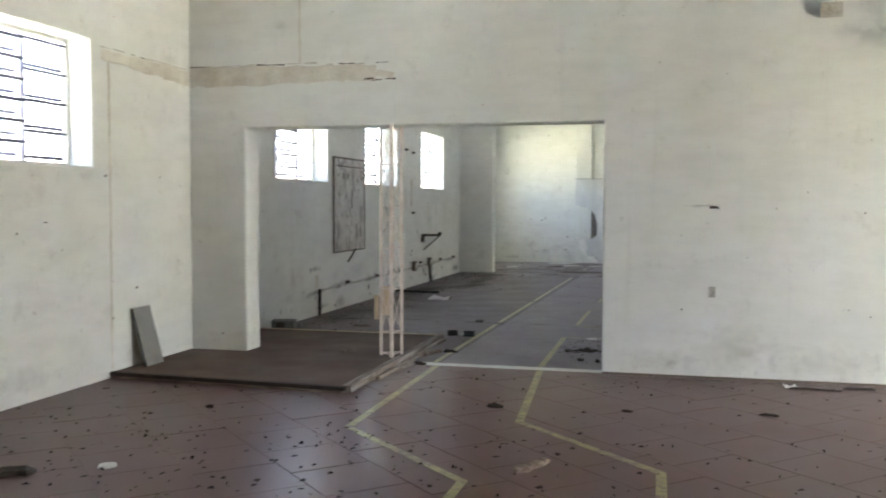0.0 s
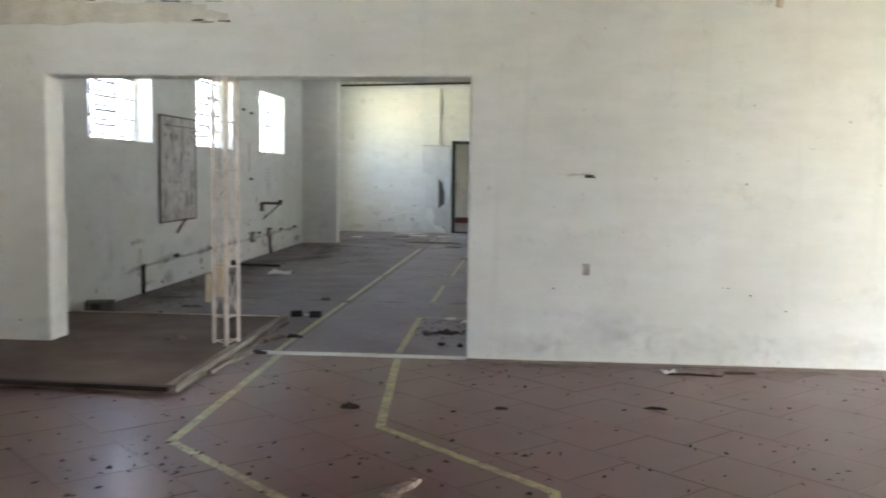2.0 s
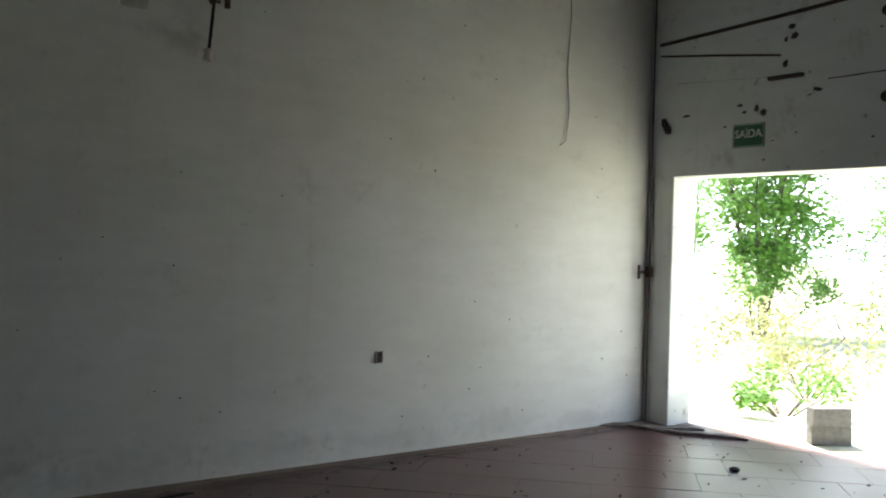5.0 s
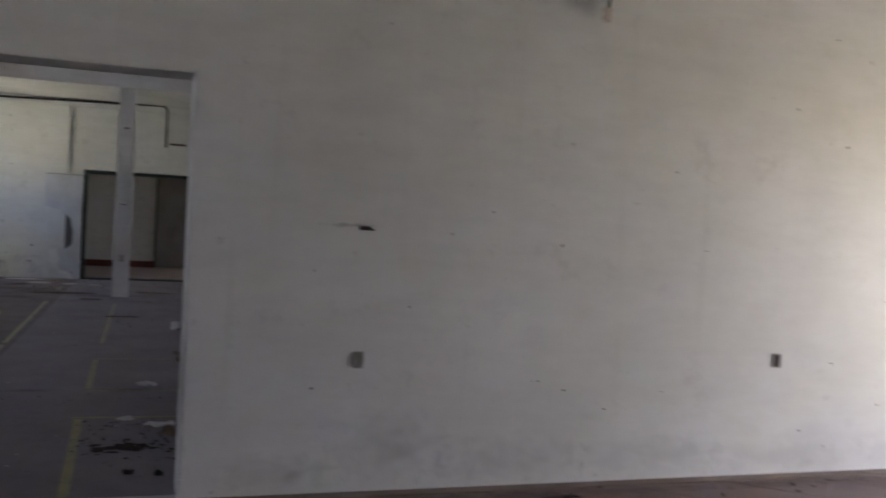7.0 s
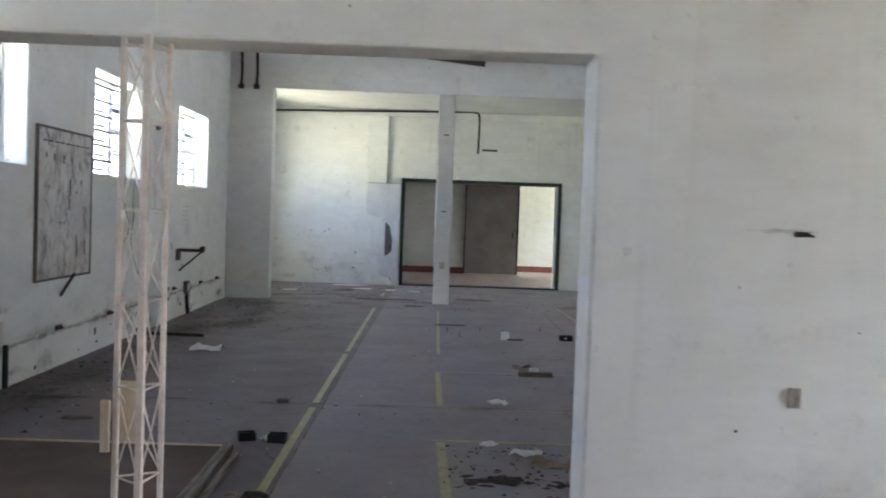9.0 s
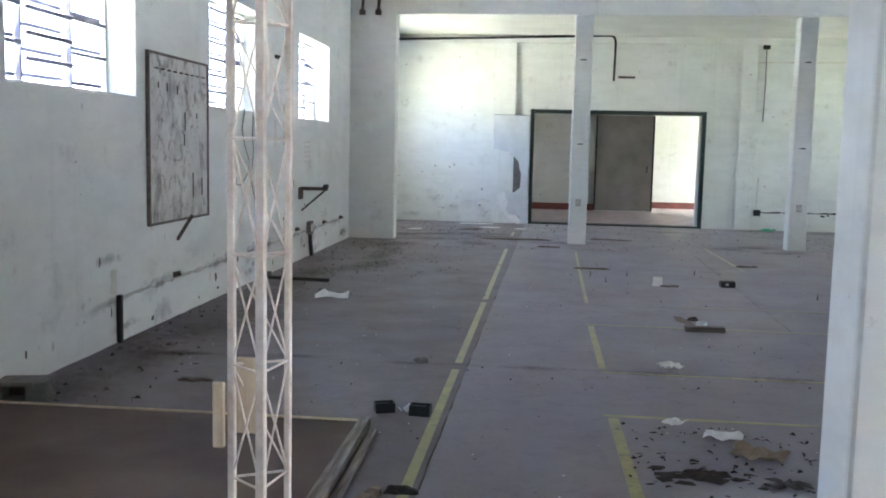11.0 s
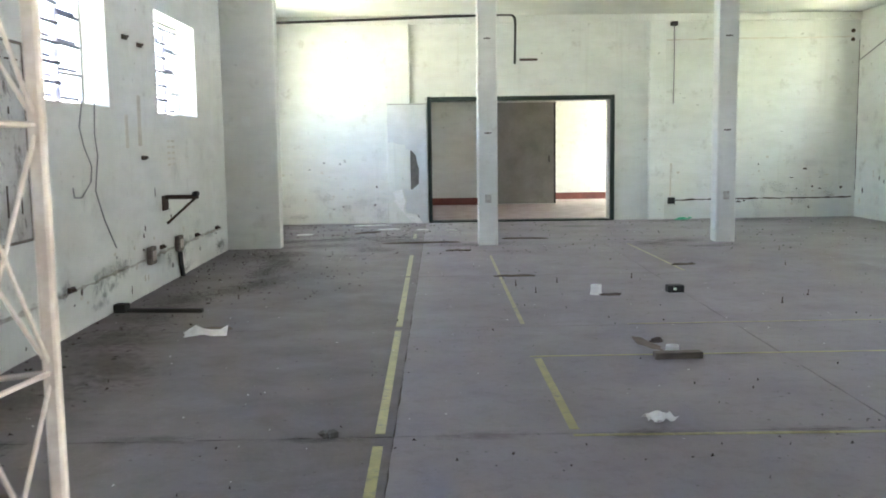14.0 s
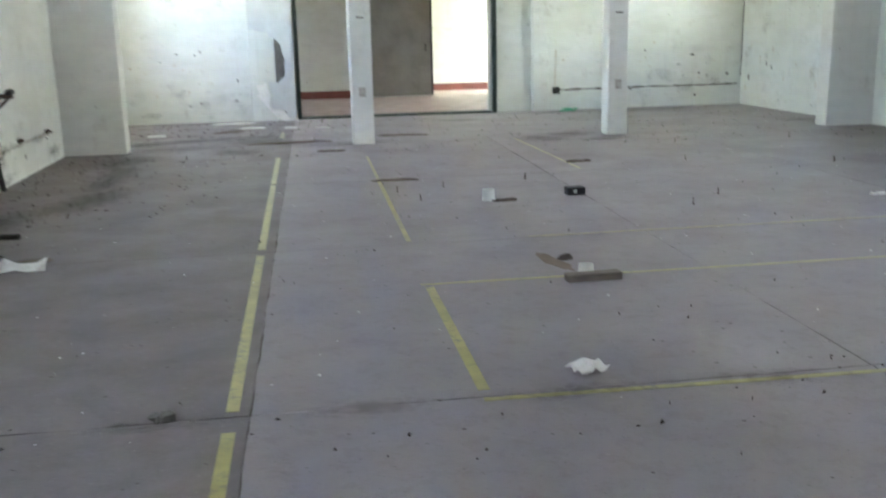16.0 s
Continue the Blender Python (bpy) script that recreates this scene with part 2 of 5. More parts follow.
def deck_floor():
    m = mat("worn_deck_boarding", (0.25, 0.19, 0.15), 0.6)
    n = Net(m)
    c = n.mix(n.ramp(n.noise(1.1, 6, 0.6), 0.35, 0.65), (0.150, 0.098, 0.076), (0.090, 0.058, 0.044))
    c = n.mix(n.ramp(n.noise(5, 6, 0.7), 0.55, 0.78, 0, 0.45), c, (0.15, 0.12, 0.10))
    n.color(c)
    n.rough(n.ramp(n.noise(2, 5), 0.3, 0.7, 0.62, 0.9))
    n.bump(n.noise(40, 3), 0.002)
    return m


def yellow_paint(name, under, wear):
    m = mat(name, (0.5, 0.45, 0.16), 0.32)
    n = Net(m)
    worn = n.maths("ADD", n.noise(16, 6, 0.7), n.maths("MULTIPLY", n.noise(2.0, 4), 0.5))
    c = n.mix(n.ramp(n.noise(6, 5), 0.4, 0.7), (0.42, 0.37, 0.13), (0.30, 0.26, 0.10))
    n.color(n.mix(n.ramp(worn, wear, wear + 0.21, 0.0, 0.92), c, under))
    return m


def stained_board():
    m = mat("stained_notice_board", (0.5, 0.47, 0.42), 0.8)
    n = Net(m)
    c = n.mix(n.ramp(n.noise(3, 6), 0.35, 0.65), (0.66, 0.64, 0.60), (0.52, 0.48, 0.44))
    drip = n.noise(3, 6, 0.7, n.stretch(1, 1.6, 0.7))
    c = n.mix(n.ramp(drip, 0.50, 0.64, 0, 0.7), c, (0.17, 0.135, 0.115))
    c = n.mix(n.ramp(n.noise(5.5, 7, 0.7, twist=0.8), 0.55, 0.66, 0, 0.8), c, (0.10, 0.08, 0.07))
    c = n.mix(n.ramp(n.noise(14, 5, 0.7), 0.58, 0.7, 0, 0.7), c, (0.12, 0.09, 0.075))
    n.color(c)
    n.bump(n.noise(30, 4), 0.003)
    return m


def foliage(name, a, b):
    m = mat(name, a, 0.55)
    n = Net(m)
    n.color(n.mix(n.island, a, b))
    thin = n.node("ShaderNodeBsdfTranslucent")
    n.link(n.mix(n.island, a, b), thin.inputs["Color"])
    both = n.t.nodes.new("ShaderNodeMixShader")
    both.inputs[0].default_value = 0.45
    n.link(n.b.outputs[0], both.inputs[1])
    n.link(thin.outputs[0], both.inputs[2])
    n.link(both.outputs[0], n.t.nodes["Material Output"].inputs["Surface"])
    return m


M["dust"] = speckled("tan_dust_on_cement", (0.24, 0.185, 0.145), (0.17, 0.13, 0.10), 5, 0.95)
# Darker cement for the west bays: brown dust and painted-in shade together.
M["concrete_soil_shade"] = concrete_floor("soiled_shaded_cement", 0.62)
M["concrete"], M["red_tile"], M["deck"] = concrete_floor(), red_floor(), deck_floor()
M["yellow"] = yellow_paint("yellow_floor_paint", (0.14, 0.135, 0.13), 0.77)
M["yellow_red"] = yellow_paint("yellow_paint_on_red", (0.17, 0.105, 0.085), 0.67)
M["grout"] = speckled("dark_joint_dirt", (0.075, 0.055, 0.045), (0.13, 0.105, 0.09), 6, 0.95)
M["board"] = stained_board()
M["leaf"] = foliage("green_leaves", (0.12, 0.26, 0.03), (0.22, 0.39, 0.065))
M["leaf_dry"] = foliage("ochre_leaves", (0.26, 0.33, 0.09), (0.42, 0.36, 0.17))
M["litter"] = foliage("dead_leaves", (0.016, 0.011, 0.009), (0.055, 0.036, 0.026))


def pane_glass():
    m = mat("dusty_glass", (0.86, 0.90, 0.92), 0.25)
    m.node_tree.nodes["Principled BSDF"].inputs["Transmission Weight"].default_value = 0.85
    return m


M["glass"] = pane_glass()


def smudge_mat(name, colour, most):
    """Grime, by the lamp pole also shadow, with a soft, broken outline, thickest in the middle of its patch."""
    m = mat(name, colour, 0.95)
    n = Net(m)
    local = n.t.nodes.new("ShaderNodeTexCoord")
    dist = n.t.nodes.new("ShaderNodeVectorMath")
    dist.operation = "LENGTH"
    n.link(local.outputs["Object"], dist.inputs[0])
    near = n.maths("SUBTRACT", 1.0, dist.outputs["Value"])
    broken = n.maths("MULTIPLY", n.maths("SUBTRACT", n.noise(11, 8, 0.72), 0.5), 2.4)
    both = n.maths("MINIMUM", n.maths("ADD", near, broken), n.maths("MULTIPLY", near, 3.0))
    n.color(n.mix(n.noise(25, 4), colour, tuple(v * 1.7 for v in colour)))
    n.link(n.ramp(both, 0.25, 1.0, 0.0, most), n.b.inputs["Alpha"])
    return m


M["smudge"] = smudge_mat("brown_grime", (0.20, 0.155, 0.12), 0.36)
M["dust_film"] = smudge_mat("brown_floor_dust", (0.150, 0.110, 0.086), 0.36)
M["smudge_shade"] = smudge_mat("grey_grime_and_shadow", (0.36, 0.33, 0.29), 0.12)


# ---- building helpers ----
def box(bm, x0, x1, y0, y1, z0, z1, bevel=0.0, m=None):
    made = bmesh.ops.create_cube(bm, size=1.0, matrix=Matrix.Translation(((x0 + x1) / 2, (y0 + y1) / 2, (z0 + z1) / 2)) @ Matrix.Diagonal((abs(x1 - x0), abs(y1 - y0), abs(z1 - z0), 1)))
    verts = made["verts"]
    if bevel:
        edges = list({e for v in verts for e in v.link_edges})
        out = bmesh.ops.bevel(bm, geom=edges, offset=bevel, segments=1, affect="EDGES", profile=0.5)
        verts = list({v for f in out["faces"] for v in f.verts} | {v for v in verts if v.is_valid})
    if m is not None:
        bmesh.ops.transform(bm, matrix=m, verts=verts)
    return verts


def rod(bm, a, b, r, sides=8, r2=None):
    a, b = Vector(a), Vector(b)
    turn = (b - a).to_track_quat("Z", "Y").to_matrix().to_4x4()
    bmesh.ops.create_cone(bm, cap_ends=True, segments=sides, radius1=r, radius2=r if r2 is None else r2, depth=(b - a).length, matrix=Matrix.Translation((a + b) / 2) @ turn)


def tube_line(bm, points, r, sides=6):
    """A bent rod through the points, with one skin."""
    rings = []
    pts = [Vector(p) for p in points]
    for i, p in enumerate(pts):
        d = (pts[min(i + 1, len(pts) - 1)] - pts[max(i - 1, 0)]).normalized()
        u = d.orthogonal().normalized()
        v = d.cross(u)
        rings.append([bm.verts.new(p + r * (math.cos(k * math.tau / sides) * u + math.sin(k * math.tau / sides) * v)) for k in range(sides)])
    for a, b in zip(rings, rings[1:]):
        off = min(range(sides), key=lambda o: sum((a[k].co - b[(k + o) % sides].co).length for k in range(sides)))
        for k in range(sides):
            bm.faces.new((a[k], a[(k + 1) % sides], b[(k + 1 + off) % sides], b[(k + off) % sides]))
    bm.faces.new(rings[0][::-1])
    bm.faces.new(rings[-1])


def slab(bm, outline, z0, z1):
    """An outline of x, y pairs, drawn up from z0 to z1."""
    low = [bm.verts.new((x, y, z0)) for x, y in outline]
    top = [bm.verts.new((x, y, z1)) for x, y in outline]
    n = len(outline)
    bm.faces.new(low[::-1])
    bm.faces.new(top)
    for i in range(n):
        bm.faces.new((low[i], low[(i + 1) % n], top[(i + 1) % n], top[i]))


def mesh_of(name, bm, material):
    bmesh.ops.recalc_face_normals(bm, faces=bm.faces)
    data = bpy.data.meshes.new(name)
    bm.to_mesh(data)
    bm.free()
    data.materials.append(material)
    return data


def part(name, bm, material, parent, label=""):
    ob = new(name, mesh_of(name, bm, material))
    ob.parent = parent
    return tagged(ob, label) if label else ob


def thing(name, x, y, z, rz, label, category, group=""):
    ob = new(name)
    ob.empty_display_size = 0.1
    ob.matrix_world = pose(x, y, z, 0, 0, rz)
    return tagged(ob, label, category, group)


def single(name, bm, material, m, label, category, group=""):
    ob = new(name, mesh_of(name, bm, material))
    ob.matrix_world = m
    return tagged(ob, label, category, group)


def structure(name, bm, material, label, category):
    ob = new(name, mesh_of(name, bm, material))
    return tagged(ob, label, category, kind="structure")


def pierced(axis, p0, p1, u0, u1, z0, z1, holes):
    """A wall from p0 to p1 across axis, with openings (u0, u1, z0, z1) that go through it."""
    us = sorted({u0, u1, *(v for h in holes for v in h[:2])})
    zs = sorted({z0, z1, *(v for h in holes for v in h[2:])})
    us = [v for v in us if u0 <= v <= u1]
    zs = [v for v in zs if z0 <= v <= z1]
    bm = bmesh.new()
    solid = lambda i, k: 0 <= i < len(us) - 1 and 0 <= k < len(zs) - 1 and not any(h[0] <= (us[i] + us[i + 1]) / 2 <= h[1] and h[2] <= (zs[k] + zs[k + 1]) / 2 <= h[3] for h in holes)
    verts = {}

    def at(p, u, z):
        key = (p, u, z)
        if key not in verts:
            verts[key] = bm.verts.new((p, u, z) if axis == "x" else (u, p, z))
        return verts[key]

    for i in range(len(us) - 1):
        for k in range(len(zs) - 1):
            if not solid(i, k):
                continue
            a, b, c, d = us[i], us[i + 1], zs[k], zs[k + 1]
            bm.faces.new((at(p0, a, c), at(p0, b, c), at(p0, b, d), at(p0, a, d)))
            bm.faces.new((at(p1, a, c), at(p1, a, d), at(p1, b, d), at(p1, b, c)))
            for ni, nk, e, f in ((i - 1, k, (a, c), (a, d)), (i + 1, k, (b, d), (b, c)), (i, k - 1, (b, c), (a, c)), (i, k + 1, (a, d), (b, d))):
                if not solid(ni, nk):
                    bm.faces.new((at(p0, *e), at(p0, *f), at(p1, *f), at(p1, *e)))
    return bm


def soften(ob, width=0.012):
    mod = ob.modifiers.new("worn_edges", "BEVEL")
    mod.width, mod.segments, mod.limit_method = width, 2, "ANGLE"
    return ob


# ---- ground and shell ----
# Added sheet 90 m out; its white glow stands in for overbright sky.
sky_glow = bpy.data.materials.new("glowing_sky_sheet")
sky_glow.use_nodes = True
hb = sky_glow.node_tree.nodes["Principled BSDF"]
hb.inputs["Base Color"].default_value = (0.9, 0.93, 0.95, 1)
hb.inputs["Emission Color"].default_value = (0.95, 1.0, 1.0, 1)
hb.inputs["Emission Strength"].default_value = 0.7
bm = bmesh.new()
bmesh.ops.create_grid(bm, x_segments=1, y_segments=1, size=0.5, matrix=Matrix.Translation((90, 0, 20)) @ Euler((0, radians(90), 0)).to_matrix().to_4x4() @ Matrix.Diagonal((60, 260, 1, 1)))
structure("backdrop", bm, sky_glow, "added glowing sheet for the bright sky far behind the garden", "sky")

bm = bmesh.new()
bmesh.ops.create_grid(bm, x_segments=60, y_segments=60, size=400)
for v in bm.verts:
    v.co.z = -0.16 + (0.12 * noise.noise(v.co * 0.05) if v.co.length > 40 else 0)
structure("ground", bm, M["earth"], "pale sunlit dry earth outside the hall", "ground")

bm = bmesh.new()
box(bm, XL - TW, XR + TW, YB - TW, 24.5, -0.15, -0.012)
structure("floor", bm, M["grout"], "dark dirt bedding seen in the open floor joints", "floor")

LW = [(a, b, *WIN_Z) for a, b in LEFT_WINDOWS]
# The opening at 13.1 to 14.8 is unseen, added for the far-bay lamps.
wall_left = soften(structure("wall_west", pierced("x", XL - TW, XL, YB - TW, YF, -0.1, EAVE, LW + [(13.1, 14.8, 1.7, 2.94)]), M["wall"], "whitewashed plaster side wall with louvred windows and mildew", "wall"))
RW = [(a, b, *WIN_Z) for a, b in RIGHT_WINDOWS + ADDED_EAST_WINDOWS]
wall_right = soften(structure("wall_east", pierced("x", XR, XR + TW, YB - TW, YF, -0.1, EAVE, RW + [(-2.70, -0.29, -0.1, 2.31)]), M["wall_old"], "whitewashed plaster side wall with an open doorway", "wall"))
wall_mid = soften(structure("wall_divider", pierced("y", 0.0, TW, XL, XR, -0.1, EAVE, [(-3.56, 0.0, -0.1, 2.30)]), M["wall"], "whitewashed dividing wall with a wide opening", "wall"), 0.02)
wall_far = soften(structure("wall_north", pierced("y", YF, YF + 0.25, XL - TW, XR + TW, -0.1, EAVE, [(-1.20, 2.17, -0.1, 2.27)]), M["wall_old"], "mildewed white plaster end wall with a wide doorway", "wall"))
structure("wall_south", pierced("y", YB - TW, YB, XL, XR, -0.1, EAVE, []), M["wall"], "plain whitewashed wall behind", "wall")

# frame of pilasters and ring beam on the far wall
bm = bmesh.new()
for x0, x1 in ((-2.02, -1.58), (2.87, 3.16)):
    box(bm, x0, x1, YF - 0.09, YF - 0.001, 0.0, 3.66)
box(bm, XL, XR, YF - 0.09, YF - 0.001, 3.66, 3.80)
soften(structure("trim", bm, M["wall_old"], "white plaster pilasters and ring beam on the end wall", "pilaster"))

# piers, beam and columns in front of the far bay
bm = pierced("y", YP, YP + 0.28, XL, XR, 0.0, 4.25, [(-3.42, 6.10, 0.0, 3.65)])
soften(structure("wall_beam", bm, M["wall"], "white beam on broad piers across the hall", "beam"))


def column(x):
    col = thing("column", x, YP + 0.14, 0, 0, "slender white concrete column with chipped corners", "column", "row of columns")
    bm = bmesh.new()
    box(bm, -0.14, 0.14, -0.135, 0.135, 0.0, 3.645, 0.012)
    part("shaft", bm, M["wall"], col)
    bm = bmesh.new()
    box(bm, -0.045, 0.045, -0.148, -0.136, 0.62, 0.74, 0.004)
    part("socket_box", bm, M["grime"], col, "grimy socket box")
    for z in (1.62, 2.95):
        bm = bmesh.new()
        rod(bm, (-0.05, -0.145, z), (0.05, -0.145, z), 0.008)
        rod(bm, (0.0, -0.137, z), (0.0, -0.17, z), 0.012)
        part("clamp", bm, M["rust"], col, "rusted cable clamp")
    return col


column(-0.42)
column(3.03)

bm = bmesh.new()
box(bm, XL, XR, YP + 0.281, YF - 0.001, 3.81, 3.95)
structure("ceiling", bm, M["ceiling"], "flat white ceiling slab over the far bay", "ceiling")

# ---- roof ----
MIDX = (XL + XR) / 2
roof = tagged(new("roof"), "clay tile roof on dark timbers with gaps of daylight", "roof", kind="structure")
rng = random.Random(4)
half = (XR - XL) / 2 + TW + 0.4
slope = (RIDGE - EAVE) / half
bm = bmesh.new()
for side in (-1, 1):
    rows = 13
    for r in range(rows):
        u0, u1 = half * r / rows, half * (r + 1) / rows + 0.07
        y = YB - 0.6
        while y < 17.0:
            w = 0.21
            settle = rng.uniform(-0.004, 0.004)
            lift = 0.03 + rng.uniform(-0.006, 0.010)
            ring = []
            for u, dz in ((u0, 0.0), (u1, 0.045 + lift * 0.3)):
                z = RIDGE - slope * u + dz + 0.14 + settle
                ring.append([bm.verts.new((MIDX + side * u, y + w * k / 4 + (0.012 if k == 4 else 0), z + 0.045 * math.sin(math.pi * k / 4))) for k in range(5)])
            for k in range(4):
                bm.faces.new((ring[0][k], ring[0][k + 1], ring[1][k + 1], ring[1][k]))
            y += w
tagged(part("roof_tiles", bm, M["clay"], roof, "rows of dark clay tiles"), kind="stuff")
for side in (-1, 1):
    for k in range(7):
        u = half * (k + 0.25) / 7
        bm = bmesh.new()
        box(bm, MIDX + side * u - 0.035, MIDX + side * u + 0.035, YB - 0.5, 17, RIDGE - slope * u - 0.02, RIDGE - slope * u + 0.10)
        part("purlin", bm, M["dark_wood"], roof)
for y in (-8.0, -5.0, -2.0, 2.6, 5.6, 8.6, 11.75):
    bm = bmesh.new()
    for side in (-1, 1):
        a, b = Vector((MIDX, y, RIDGE - 0.11)), Vector((MIDX + side * half, y, RIDGE - 0.11 - slope * half))
        d = (b - a).normalized()
        turn = Matrix.Translation((a + b) / 2) @ d.to_track_quat("X", "Z").to_matrix().to_4x4()
        box(bm, -(b - a).length / 2, (b - a).length / 2, -0.04, 0.04, -0.08, 0.08, m=turn)
    part("rafter", bm, M["dark_wood"], roof)
    bm = bmesh.new()
    box(bm, XL + 0.01, XR - 0.01, y - 0.05, y + 0.05, 4.27, 4.43)
    part("tie_beam", bm, M["dark_wood"], roof)
bm = bmesh.new()
box(bm, -1.25, 1.25, -0.012, 0.012, -0.09, 0.09, m=Matrix.Translation((-1.05, 11.62, 4.30)) @ Euler((0, radians(5.5), 0)).to_matrix().to_4x4())
part("sagging_board", bm, M["dark_wood"], roof, "dark board sagging from the eaves")
bm = bmesh.new()
box(bm, -0.9, 0.9, -0.05, 0.05, -0.07, 0.07, m=Matrix.Translation((2.3, 11.2, 4.62)) @ Euler((0, radians(-22), radians(35))).to_matrix().to_4x4())
part("brace", bm, M["plank"], roof, "pale slanting roof brace")

for y in (YB - TW, 0.0, YF):
    bm = bmesh.new()
    tri = [(XL, EAVE + 0.001), (XR, EAVE + 0.001), (MIDX, RIDGE + 0.12)]
    a = [bm.verts.new((x, y, z)) for x, z in tri]
    b = [bm.verts.new((x, y + 0.25, z)) for x, z in tri]
    bm.faces.new(a)
    bm.faces.new(b[::-1])
    for i in range(3):
        bm.faces.new((a[i], b[i], b[(i + 1) % 3], a[(i + 1) % 3]))
    structure("gable", bm, M["wall"], "whitewashed gable under the roof", "wall")

# ---- room beyond the far doorway ----
bm = pierced("y", 21.0, 21.2, -3.5, 6.5, 0.0, 3.2, [(1.80, 3.9, 0.0, 2.45)])
structure("wall_inner_room", bm, M["wall_old"], "white wall of the room beyond", "wall")
structure("wall_inner_west", pierced("x", -3.7, -3.5, YF + 0.25, 23, 0.0, 3.2, []), M["wall_old"], "white side wall of the room beyond", "wall")
# Both openings in this side wall are unseen, added to let light in.
structure("wall_inner_east", pierced("x", 6.5, 6.7, YF + 0.25, 24, 0.0, 3.2, [(17.6, 18.6, 1.3, 2.3), (21.3, 22.5, 0.2, 2.6)]), M["wall_old"], "white side wall of the room beyond", "wall")
structure("wall_inner_back", pierced("y", 22.7, 22.9, -3.5, 6.5, 0.0, 3.2, []), M["wall_old"], "bright white wall at the very back", "wall")
bm = bmesh.new()
box(bm, -3.7, 6.7, YF + 0.25, 23.2, 3.2, 3.35)
structure("ceiling_inner", bm, M["ceiling"], "white ceiling of the room beyond", "ceiling")
bm = bmesh.new()
box(bm, -3.5, 6.5, YF + 0.02, 22.7, -0.011, 0.0)
structure("floor_inner", bm, M["pale_tile"], "pale pinkish floor of the room beyond", "floor")
bm = bmesh.new()
box(bm, -3.5, 0.35, 20.975, 20.998, 0.0, 0.17)
box(bm, 3.9, 6.5, 20.975, 20.998, 0.0, 0.17)
box(bm, -3.5, 6.5, 22.675, 22.698, 0.0, 0.17)
structure("baseboard", bm, M["red_skirt"], "red oxide painted skirting band", "skirting")
# Added lamp out of view that brightens the very back wall.
sky_lamp("added_inner_light", (6.75, 21.95, 1.4), (2, 22.2, 1.3), 1.2, 2.3, 13, LEAFY)

leaf = thing("sliding_door", 1.05, 20.93, 0, 0, "grey sheet-metal sliding door standing half closed", "door")
bm = bmesh.new()
box(bm, -0.70, 0.75, -0.02, 0.02, 0.02, 2.42, 0.004)
part("sheet", bm, M["grey_leaf"], leaf)
for x in (-0.69, 0.74):
    bm = bmesh.new()
    box(bm, x - 0.02, x + 0.02, -0.035, -0.021, 0.02, 2.42)
    part("edge_strip", bm, M["black_steel"], leaf)
bm = bmesh.new()
rod(bm, (0.60, -0.05, 1.0), (0.60, -0.05, 1.16), 0.012)
part("handle", bm, M["black_steel"], leaf)

# ---- far doorway: dark green frame and the broken white leaf ----
door = tagged(new("door_frame"), "dark green steel frame of a wide doorway", "door frame", kind="structure")
for name, b in (("jamb", (-1.26, -1.19, YF - 0.10, YF + 0.27, 0.0, 2.34)), ("jamb", (2.16, 2.23, YF - 0.06, YF + 0.27, 0.0, 2.34)), ("head", (-1.188, 2.158, YF - 0.06, YF + 0.27, 2.262, 2.335)), ("threshold", (-1.188, 2.158, YF - 0.05, YF + 0.25, 0.0, 0.028))):
    bm = bmesh.new()
    box(bm, *b, 0.006)
    part(name, bm, M["green"], door)
bm = bmesh.new()
box(bm, 2.118, 2.156, YF + 0.02, YF + 0.20, 0.03, 2.258, 0.004)
part("inner_lining", bm, M["wall"], door, "white painted lining strip")

broken = thing("broken_sliding_leaf", -1.64, YF - 0.16, 0.0, 0, "white faced sliding door leaf with a ragged hole broken through", "door")


def board_piece(name, outline, material, parent, thick, label=""):
    """An upright board: outline in x and z, with thickness along y."""
    bm = bmesh.new()
    a = [bm.verts.new((x, 0, z)) for x, z in outline]
    b = [bm.verts.new((x, thick, z)) for x, z in outline]
    n = len(outline)
    bm.faces.new(a)
    bm.faces.new(b[::-1])
    for i in range(n):
        bm.faces.new((a[i], b[i], b[(i + 1) % n], a[(i + 1) % n]))
    return part(name, bm, material, parent, label)


board_piece("upper_sheet", [(-0.36, 2.20), (-0.36, 1.51), (-0.27, 1.52), (-0.19, 1.48), (-0.04, 1.46), (-0.03, 1.39), (0.07, 1.36), (0.16, 1.26), (0.17, 1.15), (0.21, 1.02), (0.20, 0.74), (0.08, 0.64), (-0.08, 0.655), (-0.06, 0.55), (-0.02, 0.42), (-0.06, 0.30), (-0.03, 0.21), (0.19, 0.16), (0.22, 0.0), (0.36, 0.0), (0.36, 2.20)], M["leaf_board"], broken, 0.012)
core = board_piece("core", [(0.05, 1.44), (0.05, 0.58), (0.10, 0.52), (0.14, 0.2), (0.26, 0.0), (0.355, 0.0), (0.355, 2.19), (-0.34, 2.19), (-0.34, 1.55), (-0.05, 1.52)], M["dark_core"], broken, 0.022, "grey-brown core of the broken leaf")
core.location.y += 0.0125
board_piece("hanging_strip", [(-0.26, 0.60), (-0.08, 0.65), (-0.06, 0.55), (-0.02, 0.42), (-0.07, 0.30), (-0.03, 0.19), (0.19, 0.16), (0.28, 0.02), (0.19, 0.0), (0.02, 0.10), (-0.12, 0.28), (-0.26, 0.44), (-0.20, 0.46)], M["paper"], broken, 0.006, "torn white strip of facing").matrix_world = pose(-1.66, YF - 0.24, 0, -9, 0, 6)
bm = bmesh.new()
box(bm, -0.36, 0.36, -0.006, 0.041, 2.201, 2.215)
part("top_rail", bm, M["grey_leaf"], broken)

